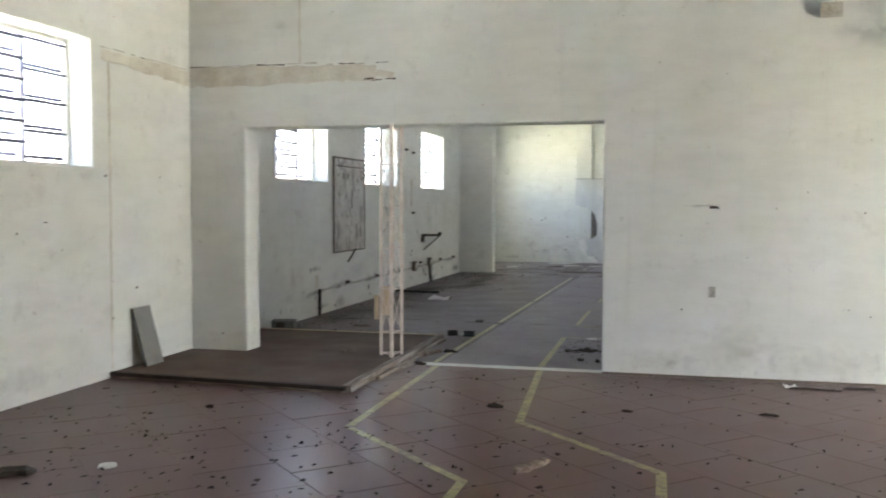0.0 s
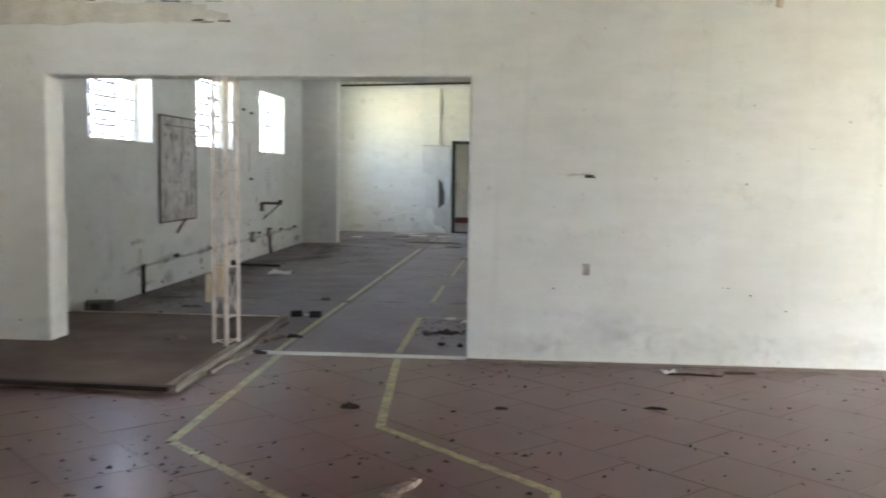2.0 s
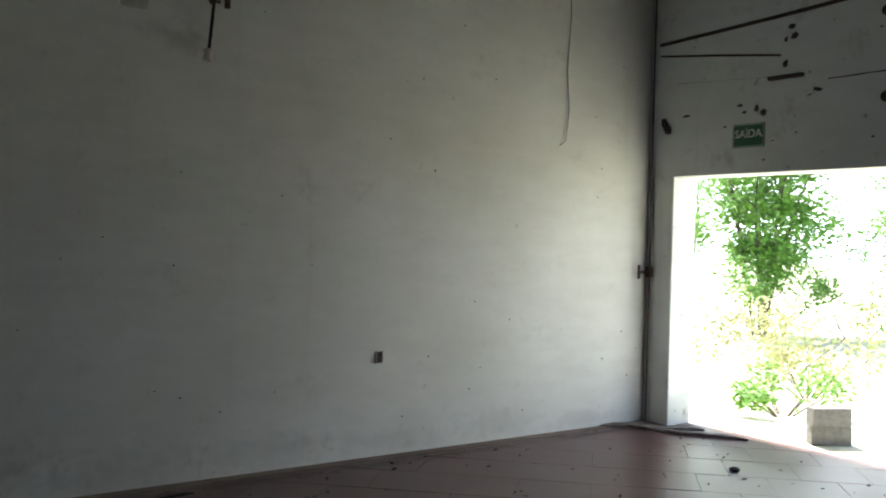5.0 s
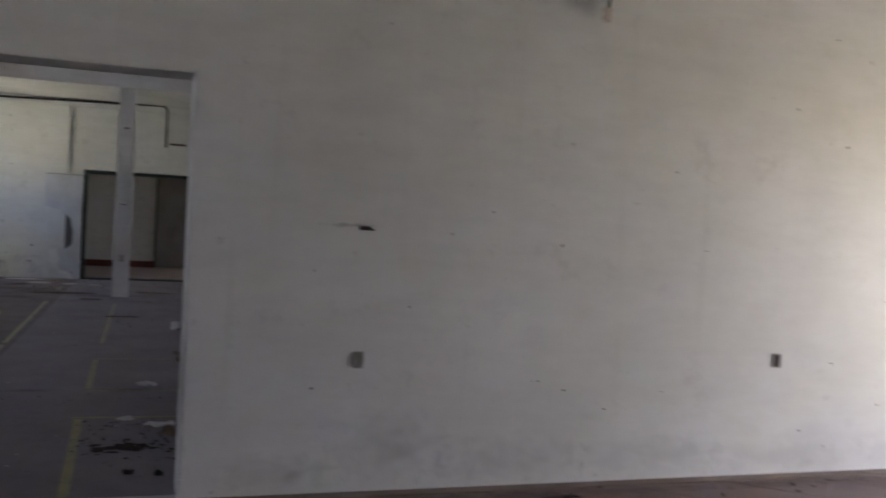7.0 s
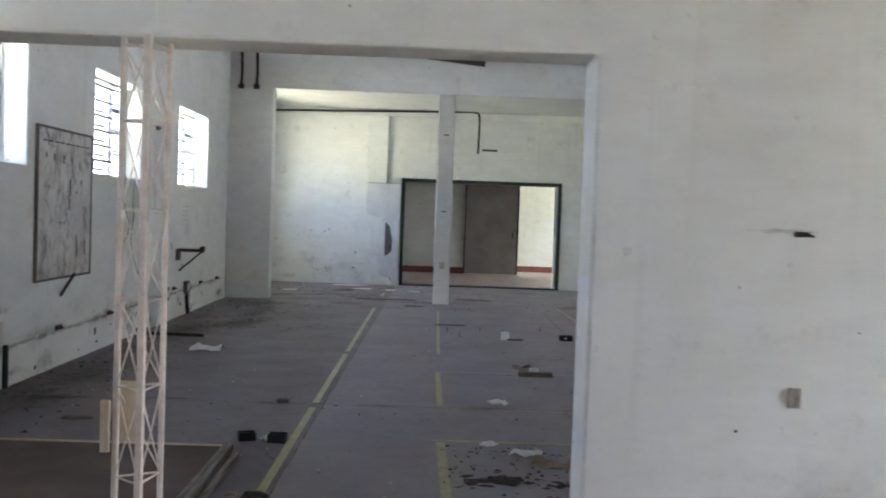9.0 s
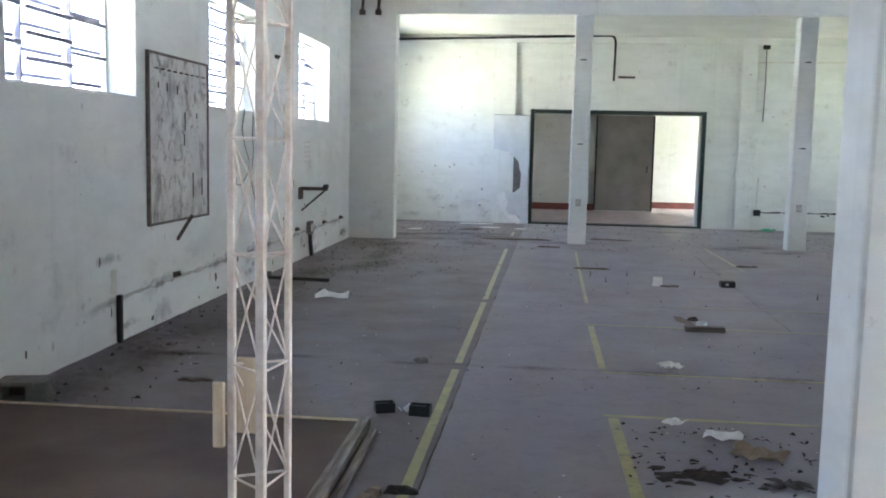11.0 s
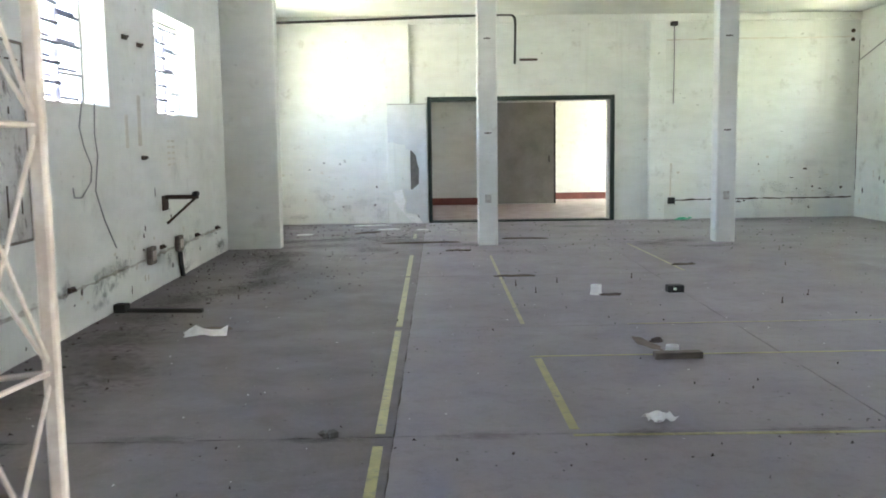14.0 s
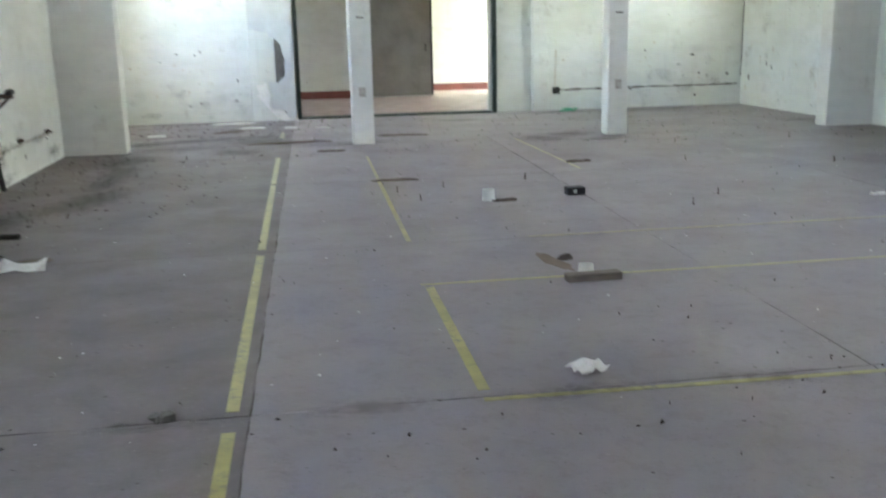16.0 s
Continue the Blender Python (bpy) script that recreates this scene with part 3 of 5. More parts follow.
# ---- louvred windows ----
def louvre_window(name, x, y0, y1, facing, label):
    """facing: +1 where the room lies towards +x."""
    z0, z1 = WIN_Z
    win = tagged(new(name), label, "window", kind="structure")
    win.matrix_world = pose(x, (y0 + y1) / 2, z0)
    w, h = (y1 - y0) / 2, z1 - z0
    d = -facing * (TW - 0.07)
    for q, bx in enumerate(((-w, -w + 0.035, 0, h), (w - 0.035, w, 0, h), (-w + 0.035, w - 0.035, 0, 0.035), (-w + 0.035, w - 0.035, h - 0.035, h), (-w * 0.38, -w * 0.38 + 0.018, 0.035, h - 0.035), (w * 0.38 - 0.018, w * 0.38, 0.035, h - 0.035))):
        bm = bmesh.new()
        box(bm, d - 0.02, d + 0.02, bx[0], bx[1], bx[2], bx[3])
        part("window_frame", bm, M["panel" if q < 4 else "backlit_steel"], win)
    bm = bmesh.new()
    box(bm, min(d, 0), max(d, 0) - (0.005 if facing > 0 else 0), -w + 0.002, w - 0.002, -0.004, 0.006)
    part("window_sill", bm, M["wall"], win)
    for col, (a, b) in enumerate(((-w + 0.04, -w * 0.38 - 0.005), (-w * 0.38 + 0.035, w * 0.38 - 0.035), (w * 0.38 + 0.005, w - 0.04))):
        rows = (4, 6, 4)[col]
        for r in range(rows):
            zc = 0.05 + (h - 0.1) * (r + 0.5) / rows
            tilt = radians((16, 40, 12)[col]) * facing
            hh = (h - 0.1) / rows / 2 - 0.004
            m = Matrix.Translation((d, (a + b) / 2, zc)) @ Matrix.Rotation(tilt, 4, "Y")
            bm = bmesh.new()
            box(bm, -0.003, 0.003, -(b - a) / 2 + 0.012, (b - a) / 2 - 0.012, -hh + 0.012, hh - 0.012, m=m)
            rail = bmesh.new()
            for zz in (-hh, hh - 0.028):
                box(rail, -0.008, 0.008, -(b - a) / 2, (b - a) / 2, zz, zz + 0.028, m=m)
            pane = part("pane", bm, M["glass"], part("louvre", rail, M["backlit_steel"], win), "dusty glass slat")
            pane.visible_shadow = False
    return win


for n, (a, b) in enumerate(LEFT_WINDOWS):
    louvre_window("window_%d" % (n + 1), XL, a, b, 1, "white steel louvre window with tilted glass slats, first one added unseen")
for n, (a, b) in enumerate(RIGHT_WINDOWS + ADDED_EAST_WINDOWS):
    louvre_window("window_%d" % (n + 6), XR, a, b, -1, "white steel louvre window in the side wall, nearer two added unseen")

# ---- lattice mast under the lintel ----
mast = thing("lattice_mast", -2.037, 0.035, 0.055, 0, "cream painted triangular steel lattice mast under the lintel", "mast")
LEGS = [Vector((-0.108, 0.005, 0)), Vector((0.035, -0.11, 0)), Vector((0.072, 0.105, 0))]
for p, r in zip(LEGS, (0.0135, 0.0165, 0.0125)):
    bm = bmesh.new()
    box(bm, p.x - r, p.x + r, p.y - r, p.y + r, 0.006, 2.243, 0.004)
    part("leg", bm, M["steel_cream"], mast)
for i, j in ((0, 1), (1, 2), (2, 0)):
    a, b = LEGS[i], LEGS[j]
    for z in (0.03, 0.24, 0.66, 1.06, 1.47, 1.87, 2.21):
        bm = bmesh.new()
        rod(bm, a + Vector((0, 0, z)), b + Vector((0, 0, z)), 0.005, 6)
        part("rung", bm, M["steel_cream"], mast)
    for z0, z1 in ((0.24, 0.66), (0.66, 1.06), (1.06, 1.47), (1.47, 1.87), (1.87, 2.21)):
        for p, q in ((a, b), (b, a))[: 1 if i == 2 else 2]:
            bm = bmesh.new()
            rod(bm, p + Vector((0, 0, z0)), q + Vector((0, 0, z1)), 0.004, 6)
            part("brace", bm, M["steel_cream"], mast)
for name, bx in (("wooden_cleat", (-0.168, -0.126, -0.035, -0.013, 0.36, 0.60)), ("wooden_cleat", (-0.10, -0.015, 0.022, 0.044, 0.40, 0.68))):
    bm = bmesh.new()
    box(bm, *bx, 0.004)
    part(name, bm, M["pine"], mast, "raw pine cleat")

# ---- low platform ----
deck = thing("platform", 0, 0, 0, 0, "low worn boarded platform with rotten timber edging", "platform")
bm = bmesh.new()
slab(bm, [(XL + 0.002, -1.38), (-1.99, -1.50), (-1.985, 1.60), (XL + 0.002, 1.60)], 0.0, 0.05)
part("deck", bm, M["deck"], deck)
bm = bmesh.new()
slab(bm, [(XL + 0.002, -1.435), (-1.94, -1.56), (-1.94, -1.505), (XL + 0.002, -1.384)], 0.024, 0.056)
part("front_edging", bm, M["dark_wood"], deck, "dark rotten front batten")
bm = bmesh.new()
slab(bm, [(XL + 0.002, -1.428), (-3.4, -1.472), (-2.6, -1.512), (-1.97, -1.55), (-1.97, -1.51), (XL + 0.002, -1.388)], 0.0, 0.0235)
part("lower_batten", bm, M["rotten"], deck, "pale split batten under the edge")
bm = bmesh.new()
slab(bm, [(-1.98, -1.50), (-1.90, -1.50), (-1.925, 1.66), (-1.98, 1.66)], 0.0, 0.06)
part("side_edging", bm, M["rotten_y"], deck, "pale split side batten")
bm = bmesh.new()
slab(bm, [(-1.885, -0.9), (-1.85, -0.9), (-1.87, 1.55), (-1.90, 1.55)], 0.0, 0.03)
part("outer_strip", bm, M["rotten_y"], deck, "loose outer timber strip")
bm = bmesh.new()
box(bm, XL + 0.002, -1.985, 1.605, 1.627, 0.0, 0.058, 0.004)
part("rear_edging", bm, M["pine"], deck, "pale rear strip")

# ---- stained notice board ----
nb = thing("notice_board", XL + 0.002, 4.66, 0.83, 0, "stained whitish notice board in a dark wooden frame", "notice board")
bm = bmesh.new()
box(bm, 0.0, 0.018, -0.64, 0.66, 0.02, 1.38)
panel = part("panel", bm, M["board"], nb)
for bx in ((-0.66, -0.641, 0, 1.40), (0.661, 0.68, 0, 1.40), (-0.64, 0.66, 0.0, 0.019), (-0.64, 0.66, 1.381, 1.40)):
    bm = bmesh.new()
    box(bm, 0.0, 0.032, bx[0], bx[1], bx[2], bx[3], 0.003)
    part("frame_strip", bm, M["plank"], nb)
for k in range(9):
    bm = bmesh.new()
    rod(bm, (0.018, -0.52 + k * 0.13, 1.27), (0.05, -0.52 + k * 0.13, 1.265), 0.006, 6)
    part("peg", bm, M["rust"], panel, "rusted peg")
for k, (y, z) in enumerate([(-0.42, 0.98), (-0.20, 0.97), (-0.42, 0.62), (-0.18, 0.61), (-0.40, 0.32), (-0.17, 0.31)]):
    bm = bmesh.new()
    tube_line(bm, [(0.0185, y + 0.07 * math.cos(a), z + 0.085 * math.sin(a)) for a in (i * math.pi / 7 - 0.2 + 0.1 * k for i in range(8))], 0.0045, 5)
    part("tool_outline", bm, M["grime"], panel, "faded painted tool outline")
for k, (y, z, l) in enumerate([(-0.45, 1.14, 0.05), (-0.27, 1.13, 0.07), (-0.05, 1.12, 0.08), (0.12, 0.86, 0.16), (0.10, 0.70, 0.10), (0.40, 0.92, 0.05), (0.30, 0.30, 0.22), (0.52, 0.28, 0.16)]):
    bm = bmesh.new()
    box(bm, 0.018, 0.022, y - 0.012, y + 0.012, z - l / 2, z + l / 2, 0.002)
    part("dark_mark", bm, M["rust"], panel)
bm = bmesh.new()
box(bm, 0.01, 0.03, -0.19, 0.19, -0.012, 0.012, m=Matrix.Translation((0.03, 0.02, -0.06)) @ Matrix.Rotation(radians(28), 4, "X"))
part("loose_batten", bm, M["rust"], nb, "dark loose batten hanging from the frame")


# ---- scars, chases and fittings on the walls ----
def ragged_strip(name, parent, material, a, b, width, normal, label="", jag=0.25, seed=1, lift=0.003):
    """A worn strip from a to b on a wall: uneven edges, a little proud of the plaster."""
    r = random.Random(seed)
    a, b, n = Vector(a), Vector(b), Vector(normal)
    d = (b - a).normalized()
    side = n.cross(d)
    count = max(4, int((b - a).length / 0.09))
    bm = bmesh.new()
    rows = []
    for i in range(count + 1):
        p = a + (b - a) * i / count
        w0 = width / 2 * (1 + r.uniform(-jag, jag))
        w1 = width / 2 * (1 + r.uniform(-jag, jag))
        rows.append([bm.verts.new(p + side * s * w + n * h) for s, w, h in ((-1, w0, 0.0), (-1, w0 * 0.93, lift), (1, w1 * 0.93, lift), (1, w1, 0.0))])
    for p, q in zip(rows, rows[1:]):
        for k in range(3):
            bm.faces.new((p[k], p[k + 1], q[k + 1], q[k]))
    ob = part(name, bm, material, None, label)
    ob.parent = parent
    return ob


S, RU = M["scar"], M["rust"]
for k, (a, b, w) in enumerate(((XL + 0.01, -3.2, 0.20), (-3.2, -2.5, 0.17), (-2.5, -2.18, 0.15), (-2.18, -2.0, 0.06))):
    ragged_strip("chase_scar", wall_mid, S, (a, -0.001, 2.825 - 0.006 * k), (b, -0.001, 2.82 - 0.006 * k - (0.03 if k == 3 else 0)), w, (0, -1, 0), "bare render scar of a removed beam", 0.16, 2 + 40 * k)
for k, (a, b, w) in enumerate(((-1.5, -1.0, 0.10), (-1.0, -0.5, 0.13), (-0.5, -0.01, 0.16))):
    ragged_strip("chase_scar", wall_left, S, (XL + 0.001, a, 2.83 - 0.008 * k), (XL + 0.001, b, 2.825 - 0.008 * k), w, (1, 0, 0), "bare render scar of a removed beam", 0.2, 3 + 40 * k)
scar_rng = random.Random(88)
x = XL + 0.02
while x < -2.05:
    l = scar_rng.uniform(0.06, 0.34)
    ragged_strip("scar_edge", wall_mid, RU if scar_rng.random() < 0.2 else M["grime"], (x, -0.004, 2.918 + scar_rng.uniform(-0.008, 0.008) - 0.012 * (x > -2.9)), (min(x + l, -2.05), -0.004, 2.918 + scar_rng.uniform(-0.008, 0.008) - 0.012 * (x > -2.9)), scar_rng.uniform(0.004, 0.011), (0, -1, 0), "dirty upper edge of the scar", 0.95, int(900 * l) + 4)
    x += l + scar_rng.uniform(0.0, 0.12)
y = -1.52
while y < -0.08:
    l = scar_rng.uniform(0.06, 0.3)
    ragged_strip("scar_edge", wall_left, RU if scar_rng.random() < 0.2 else M["grime"], (XL + 0.004, y, 2.893 + scar_rng.uniform(-0.006, 0.006)), (XL + 0.004, min(y + l, -0.05), 2.895 + scar_rng.uniform(-0.006, 0.006)), scar_rng.uniform(0.004, 0.011), (1, 0, 0), "dirty upper edge of the scar", 0.95, int(900 * l) + 5)
    y += l + scar_rng.uniform(0.0, 0.12)
for x, z in ((-2.22, 2.735), (-2.08, 2.742), (-2.30, 2.75)):
    ragged_strip("scar_edge", wall_mid, RU, (x, -0.004, z), (x + 0.10, -0.004, z + 0.004), 0.012, (0, -1, 0), "rusty lower edge of the scar", 0.9, int(-100 * x))
ragged_strip("chase_scar", wall_left, S, (XL + 0.001, -1.39, 0.08), (XL + 0.001, -1.385, 2.80), 0.026, (1, 0, 0), "filled conduit chase", 0.5, 6)
ragged_strip("chase_scar", wall_mid, S, (-2.97, -0.001, 2.93), (-2.97, -0.001, 4.2), 0.03, (0, -1, 0), "filled conduit chase", 0.5, 7)
ragged_strip("chase_scar", wall_mid, M["wall_old"], (-2.0, -0.001, 2.34), (-2.0, -0.001, 2.72), 0.03, (0, -1, 0), "filled conduit chase", 0.4, 8)
ragged_strip("chase_scar", wall_mid, M["wall_old"], (0.965, -0.001, 0.84), (0.955, -0.001, 4.2), 0.022, (0, -1, 0), "filled conduit chase", 0.5, 9, 0.0004)
ragged_strip("chase_scar", wall_mid, M["wall_old"], (3.835, -0.001, 2.2), (3.83, -0.001, 4.2), 0.022, (0, -1, 0), "filled conduit chase", 0.5, 10, 0.0004)
ragged_strip("chase_scar", wall_left, M["grime"], (XL + 0.001, 3.5, 0.33), (XL + 0.001, 11.6, 0.36), 0.028, (1, 0, 0), "dirty pipe chase along the wall", 0.95, 11, 0.0015)
ragged_strip("painted_patch", wall_left, S, (XL + 0.001, 7.65, 1.48), (XL + 0.001, 7.65, 1.80), 0.10, (1, 0, 0), "grey patch of bare render", 0.1, 12)
ragged_strip("painted_patch", wall_left, S, (XL + 0.001, 8.06, 1.50), (XL + 0.001, 8.06, 2.00), 0.12, (1, 0, 0), "grey patch of bare render", 0.1, 13)
ragged_strip("painted_patch", wall_left, S, (XL + 0.001, 3.40, 0.38), (XL + 0.001, 3.40, 0.56), 0.11, (1, 0, 0), "patch of bare render", 0.2, 14)
ragged_strip("chase_scar", wall_far, RU, (3.35, YF - 0.001, 0.36), (6.75, YF - 0.001, 0.37), 0.022, (0, -1, 0), "dark pipe chase", 0.9, 15)
ragged_strip("chase_scar", wall_far, S, (3.30, YF - 0.001, 0.42), (3.31, YF - 0.001, 1.05), 0.025, (0, -1, 0), "filled chase", 0.6, 16)
ragged_strip("chase_scar", wall_far, S, (3.2, YF - 0.001, 3.33), (6.7, YF - 0.001, 3.35), 0.02, (0, -1, 0), "thin stained line", 0.9, 17)
ragged_strip("crack", wall_right, M["grime"], (XR - 0.001, -0.3, 3.17), (XR - 0.001, -1.28, 3.11), 0.007, (-1, 0, 0), "fine crack", 0.9, 19, 0.001)
ragged_strip("crack", wall_right, RU, (XR - 0.001, -1.83, 3.03), (XR - 0.001, -9, 3.12), 0.012, (-1, 0, 0), "dark crack", 0.9, 18)

def stain(parent, p, normal, w, h, seed, material, name="stain_spot"):
    """A knocked-off spot of plaster with a ragged outline."""
    r = random.Random(seed)
    n = Vector(normal)
    side = n.cross(Vector((0, 0, 1)))
    bm = bmesh.new()
    ring = [bm.verts.new(Vector(p) + n * 0.003 + side * (w / 2 * math.cos(a) * r.uniform(0.55, 1.2)) + Vector((0, 0, h / 2 * math.sin(a) * r.uniform(0.55, 1.2)))) for a in (k * math.tau / 11 for k in range(11))]
    bm.faces.new(ring)
    base = bmesh.ops.extrude_face_region(bm, geom=list(bm.faces))
    bmesh.ops.translate(bm, vec=-n * 0.004, verts=[g for g in base["geom"] if isinstance(g, bmesh.types.BMVert)])
    ob = part(name, bm, material, None)
    ob.parent = parent


rs = random.Random(21)
for k in range(16):
    stain(wall_right, (XR, rs.uniform(-2.8, -0.3), rs.uniform(2.5, 3.6)), (-1, 0, 0), rs.uniform(0.010, 0.032), rs.uniform(0.008, 0.026), 100 + k, RU)
for p, w, h in (((-1.49, 3.50), 0.06, 0.05), ((-1.52, 3.42), 0.09, 0.06), ((-1.44, 3.40), 0.04, 0.05), ((-1.44, 3.20), 0.06, 0.07), ((-1.24, 2.82), 0.07, 0.06), ((-1.17, 2.86), 0.05, 0.07), ((-1.05, 2.84), 0.06, 0.03), ((-1.0, 2.90), 0.08, 0.03), ((-0.58, 3.94), 0.04, 0.05), ((-0.36, 3.98), 0.10, 0.06), ((-0.42, 2.86), 0.10, 0.03), ((-1.74, 2.96), 0.09, 0.04), ((-1.255, 2.42), 0.025, 0.02)):
    stain(wall_right, (XR, *p), (-1, 0, 0), w, h, int(p[0] * 100) + 900, RU)
for k in range(46):
    x = rs.choice((rs.uniform(-4.0, -2.2), rs.uniform(3.3, 6.7)))
    stain(wall_far, (x, YF, rs.uniform(0.15, 1.15) if rs.random() < 0.75 else rs.uniform(1.2, 3.4)), (0, -1, 0), rs.uniform(0.01, 0.07), rs.uniform(0.01, 0.06), 200 + k, RU if rs.random() < 0.35 else S)
for k in range(40):
    stain(wall_left, (XL, rs.uniform(2.0, 11.6), abs(rs.gauss(0.15, 0.4)) + 0.06), (1, 0, 0), rs.uniform(0.015, 0.08), rs.uniform(0.015, 0.09), 300 + k, RU if rs.random() < 0.6 else S)
for k in range(30):
    stain(wall_mid, (rs.uniform(0.15, 6.7), 0.0, rs.choice((rs.uniform(0.1, 0.8), rs.uniform(0.8, 3.6)))), (0, -1, 0), rs.uniform(0.008, 0.022), rs.uniform(0.006, 0.016), 400 + k, RU)
for k in range(18):
    stain(wall_left, (XL, rs.uniform(-4.0, -0.1), rs.uniform(0.3, 3.0)), (1, 0, 0), rs.uniform(0.01, 0.04), rs.uniform(0.01, 0.03), 450 + k, RU)


smudge_data = {}
for kind in ("smudge", "smudge_shade", "dust_film"):
    bm = bmesh.new()
    bm.faces.new([bm.verts.new(p) for p in ((-1, 0, -1), (1, 0, -1), (1, 0, 1), (-1, 0, 1))])
    smudge_data[kind] = mesh_of(kind, bm, M[kind])


def smudge(parent, p, w, h, turn, kind="smudge"):
    """A patch of grime on a wall, by the lamp pole also of shadow; turn is the wall's heading."""
    ob = new("grime_patch", smudge_data[kind])
    ob.parent = parent
    ob.matrix_world = pose(*p, 0, 0, turn) @ Matrix.Diagonal((w / 2, 1, h / 2, 1))


rg = random.Random(77)
# The last three patches paint the lamp pole's cast shadow along with grime.
for x, z, w, h in ((1.15, 0.26, 1.1, 0.6), (0.5, 0.12, 1.0, 0.3), (1.9, 0.14, 1.6, 0.5), (2.9, 0.16, 1.5, 0.4), (0.88, 1.53, 0.42, 0.04), (3.9, 0.12, 1.6, 0.3), (5.0, 0.14, 1.4, 0.36), (6.0, 0.1, 1.2, 0.3), (2.26, 2.96, 0.52, 0.24), (2.10, 3.02, 0.6, 0.2), (2.34, 3.3, 0.5, 1.1)):
    smudge(wall_mid, (x, -0.004 - 0.0004 * abs(x), z), w, h, 0, "smudge" if w < 0.5 else "smudge_shade")
for k in range(26):
    y = rg.uniform(2.2, 11.7)
    smudge(wall_left, (XL + 0.004 + 0.0003 * k, y, 0.05 + abs(rg.gauss(0.12, 0.22))), rg.uniform(0.25, 0.9), rg.uniform(0.1, 0.4), 90, "smudge" if k % 3 else "smudge_shade")
for y, w in ((4.4, 1.4), (5.6, 1.3), (7.0, 1.2), (8.3, 1.2), (9.6, 1.4), (10.8, 1.0)):
    smudge(wall_left, (XL + 0.0125, y, 0.36 + rg.uniform(-0.03, 0.03)), w, 0.16, 90)
for y, z, w, h in ((9.3, 1.22, 0.5, 0.5), (6.4, 1.1, 0.2, 0.5), (5.0, 1.75, 0.3, 0.2), (-1.75, 1.78, 0.3, 0.12), (-2.7, 1.80, 0.5, 0.10), (-0.9, 0.2, 0.9, 0.3), (-2.6, 0.18, 1.4, 0.3), (-0.35, 2.95, 0.6, 0.2), (-4.0, 0.4, 1.2, 0.5)):
    smudge(wall_left, (XL + 0.013, y, z), w, h, 90, "smudge_shade")
for k in range(30):
    x = rg.uniform(-4.0, -2.1) if k % 2 else rg.uniform(3.3, 6.7)
    smudge(wall_far, (x, YF - 0.004 - 0.0004 * k, 0.08 + abs(rg.gauss(0.2, 0.35))), rg.uniform(0.15, 0.7), rg.uniform(0.12, 0.5), 0, "smudge_shade")
for k in range(12):
    smudge(wall_right, (XR - 0.004 - 0.0004 * k, rg.choice((rg.uniform(-4.5, -2.9), rg.uniform(12.5, 15.8))), rg.uniform(0.1, 3.0)), rg.uniform(0.2, 0.6), rg.uniform(0.15, 0.5), 90, "smudge_shade")


ragged_strip("corner_stain", wall_right, RU, (XR - 0.001, YF - 0.012, 0.5), (XR - 0.001, YF - 0.012, 3.3), 0.022, (-1, 0, 0), "rusty stain down the corner", 0.98, 22, 0.002)
for k in range(16):
    stain(wall_right, (XR, rs.uniform(13.0, 16.0), rs.choice((rs.uniform(0.25, 0.8), rs.uniform(0.3, 2.4)))), (-1, 0, 0), rs.uniform(0.02, 0.06), rs.uniform(0.04, 0.14), 500 + k, RU if rs.random() < 0.4 else S)
for k in range(14):
    stain(wall_far, (rs.uniform(4.6, 6.7), YF, rs.uniform(0.30, 1.0)), (0, -1, 0), rs.uniform(0.02, 0.12), rs.uniform(0.01, 0.05), 540 + k, RU if rs.random() < 0.5 else S)


def socket_box(x, z, label, back):
    ob = thing("wall_socket", x, -0.001, z, 0, label, "socket")
    bm = bmesh.new()
    for bx in ((-0.029, -0.023, -0.047, 0.047), (0.023, 0.029, -0.047, 0.047), (-0.023, 0.023, -0.047, -0.041), (-0.023, 0.023, 0.041, 0.047)):
        box(bm, bx[0], bx[1], -0.010, 0.0, bx[2], bx[3])
    part("box_rim", bm, M["grime"], ob)
    bm = bmesh.new()
    box(bm, -0.0225, 0.0225, -0.004, 0.0, -0.0405, 0.0405)
    part("box_back", bm, M[back], ob, "open back of the box")
    bm = bmesh.new()
    tube_line(bm, [(0, -0.004, 0), (0.008, -0.02, -0.005), (-0.006, -0.03, -0.03)], 0.003)
    part("wire_end", bm, M["wire"], ob)
    return ob


socket_box(0.968, 0.763, "open plaster-smeared socket box in the wall", "grime")
socket_box(3.84, 0.767, "open rusted socket box in the wall", "rust")

hook = thing("cable_stub", 0.972, -0.001, 1.517, 0, "dark cut cable stub with a sooty mark", "cable")
bm = bmesh.new()
tube_line(bm, [(0, 0, 0), (0.0, -0.022, 0.0), (0.02, -0.03, -0.003), (0.045, -0.02, -0.008)], 0.006)
part("cable_end", bm, M["black_plastic"], hook)
bm = bmesh.new()
box(bm, -0.035, 0.03, -0.012, 0.0, -0.012, 0.012, 0.003)
part("clip", bm, M["rust"], hook)

lampb = thing("lamp_bracket", 2.40, -0.001, 2.88, 0, "rusty lamp pole with an empty lamp holder", "lamp")
bm = bmesh.new()
tube_line(bm, [(0.085, -0.05, 1.25), (0.058, -0.06, 0.62), (0.004, -0.06, 0.03)], 0.012, 8)
part("pole", bm, M["black_steel"], lampb)
bm = bmesh.new()
rod(bm, (0.003, -0.06, 0.035), (-0.006, -0.06, -0.03), 0.026, 12, 0.030)
rod(bm, (0.004, -0.06, 0.046), (0.003, -0.06, 0.034), 0.034, 12)
part("lamp_holder", bm, M["steel_cream"], lampb, "pale lamp holder")
bm = bmesh.new()
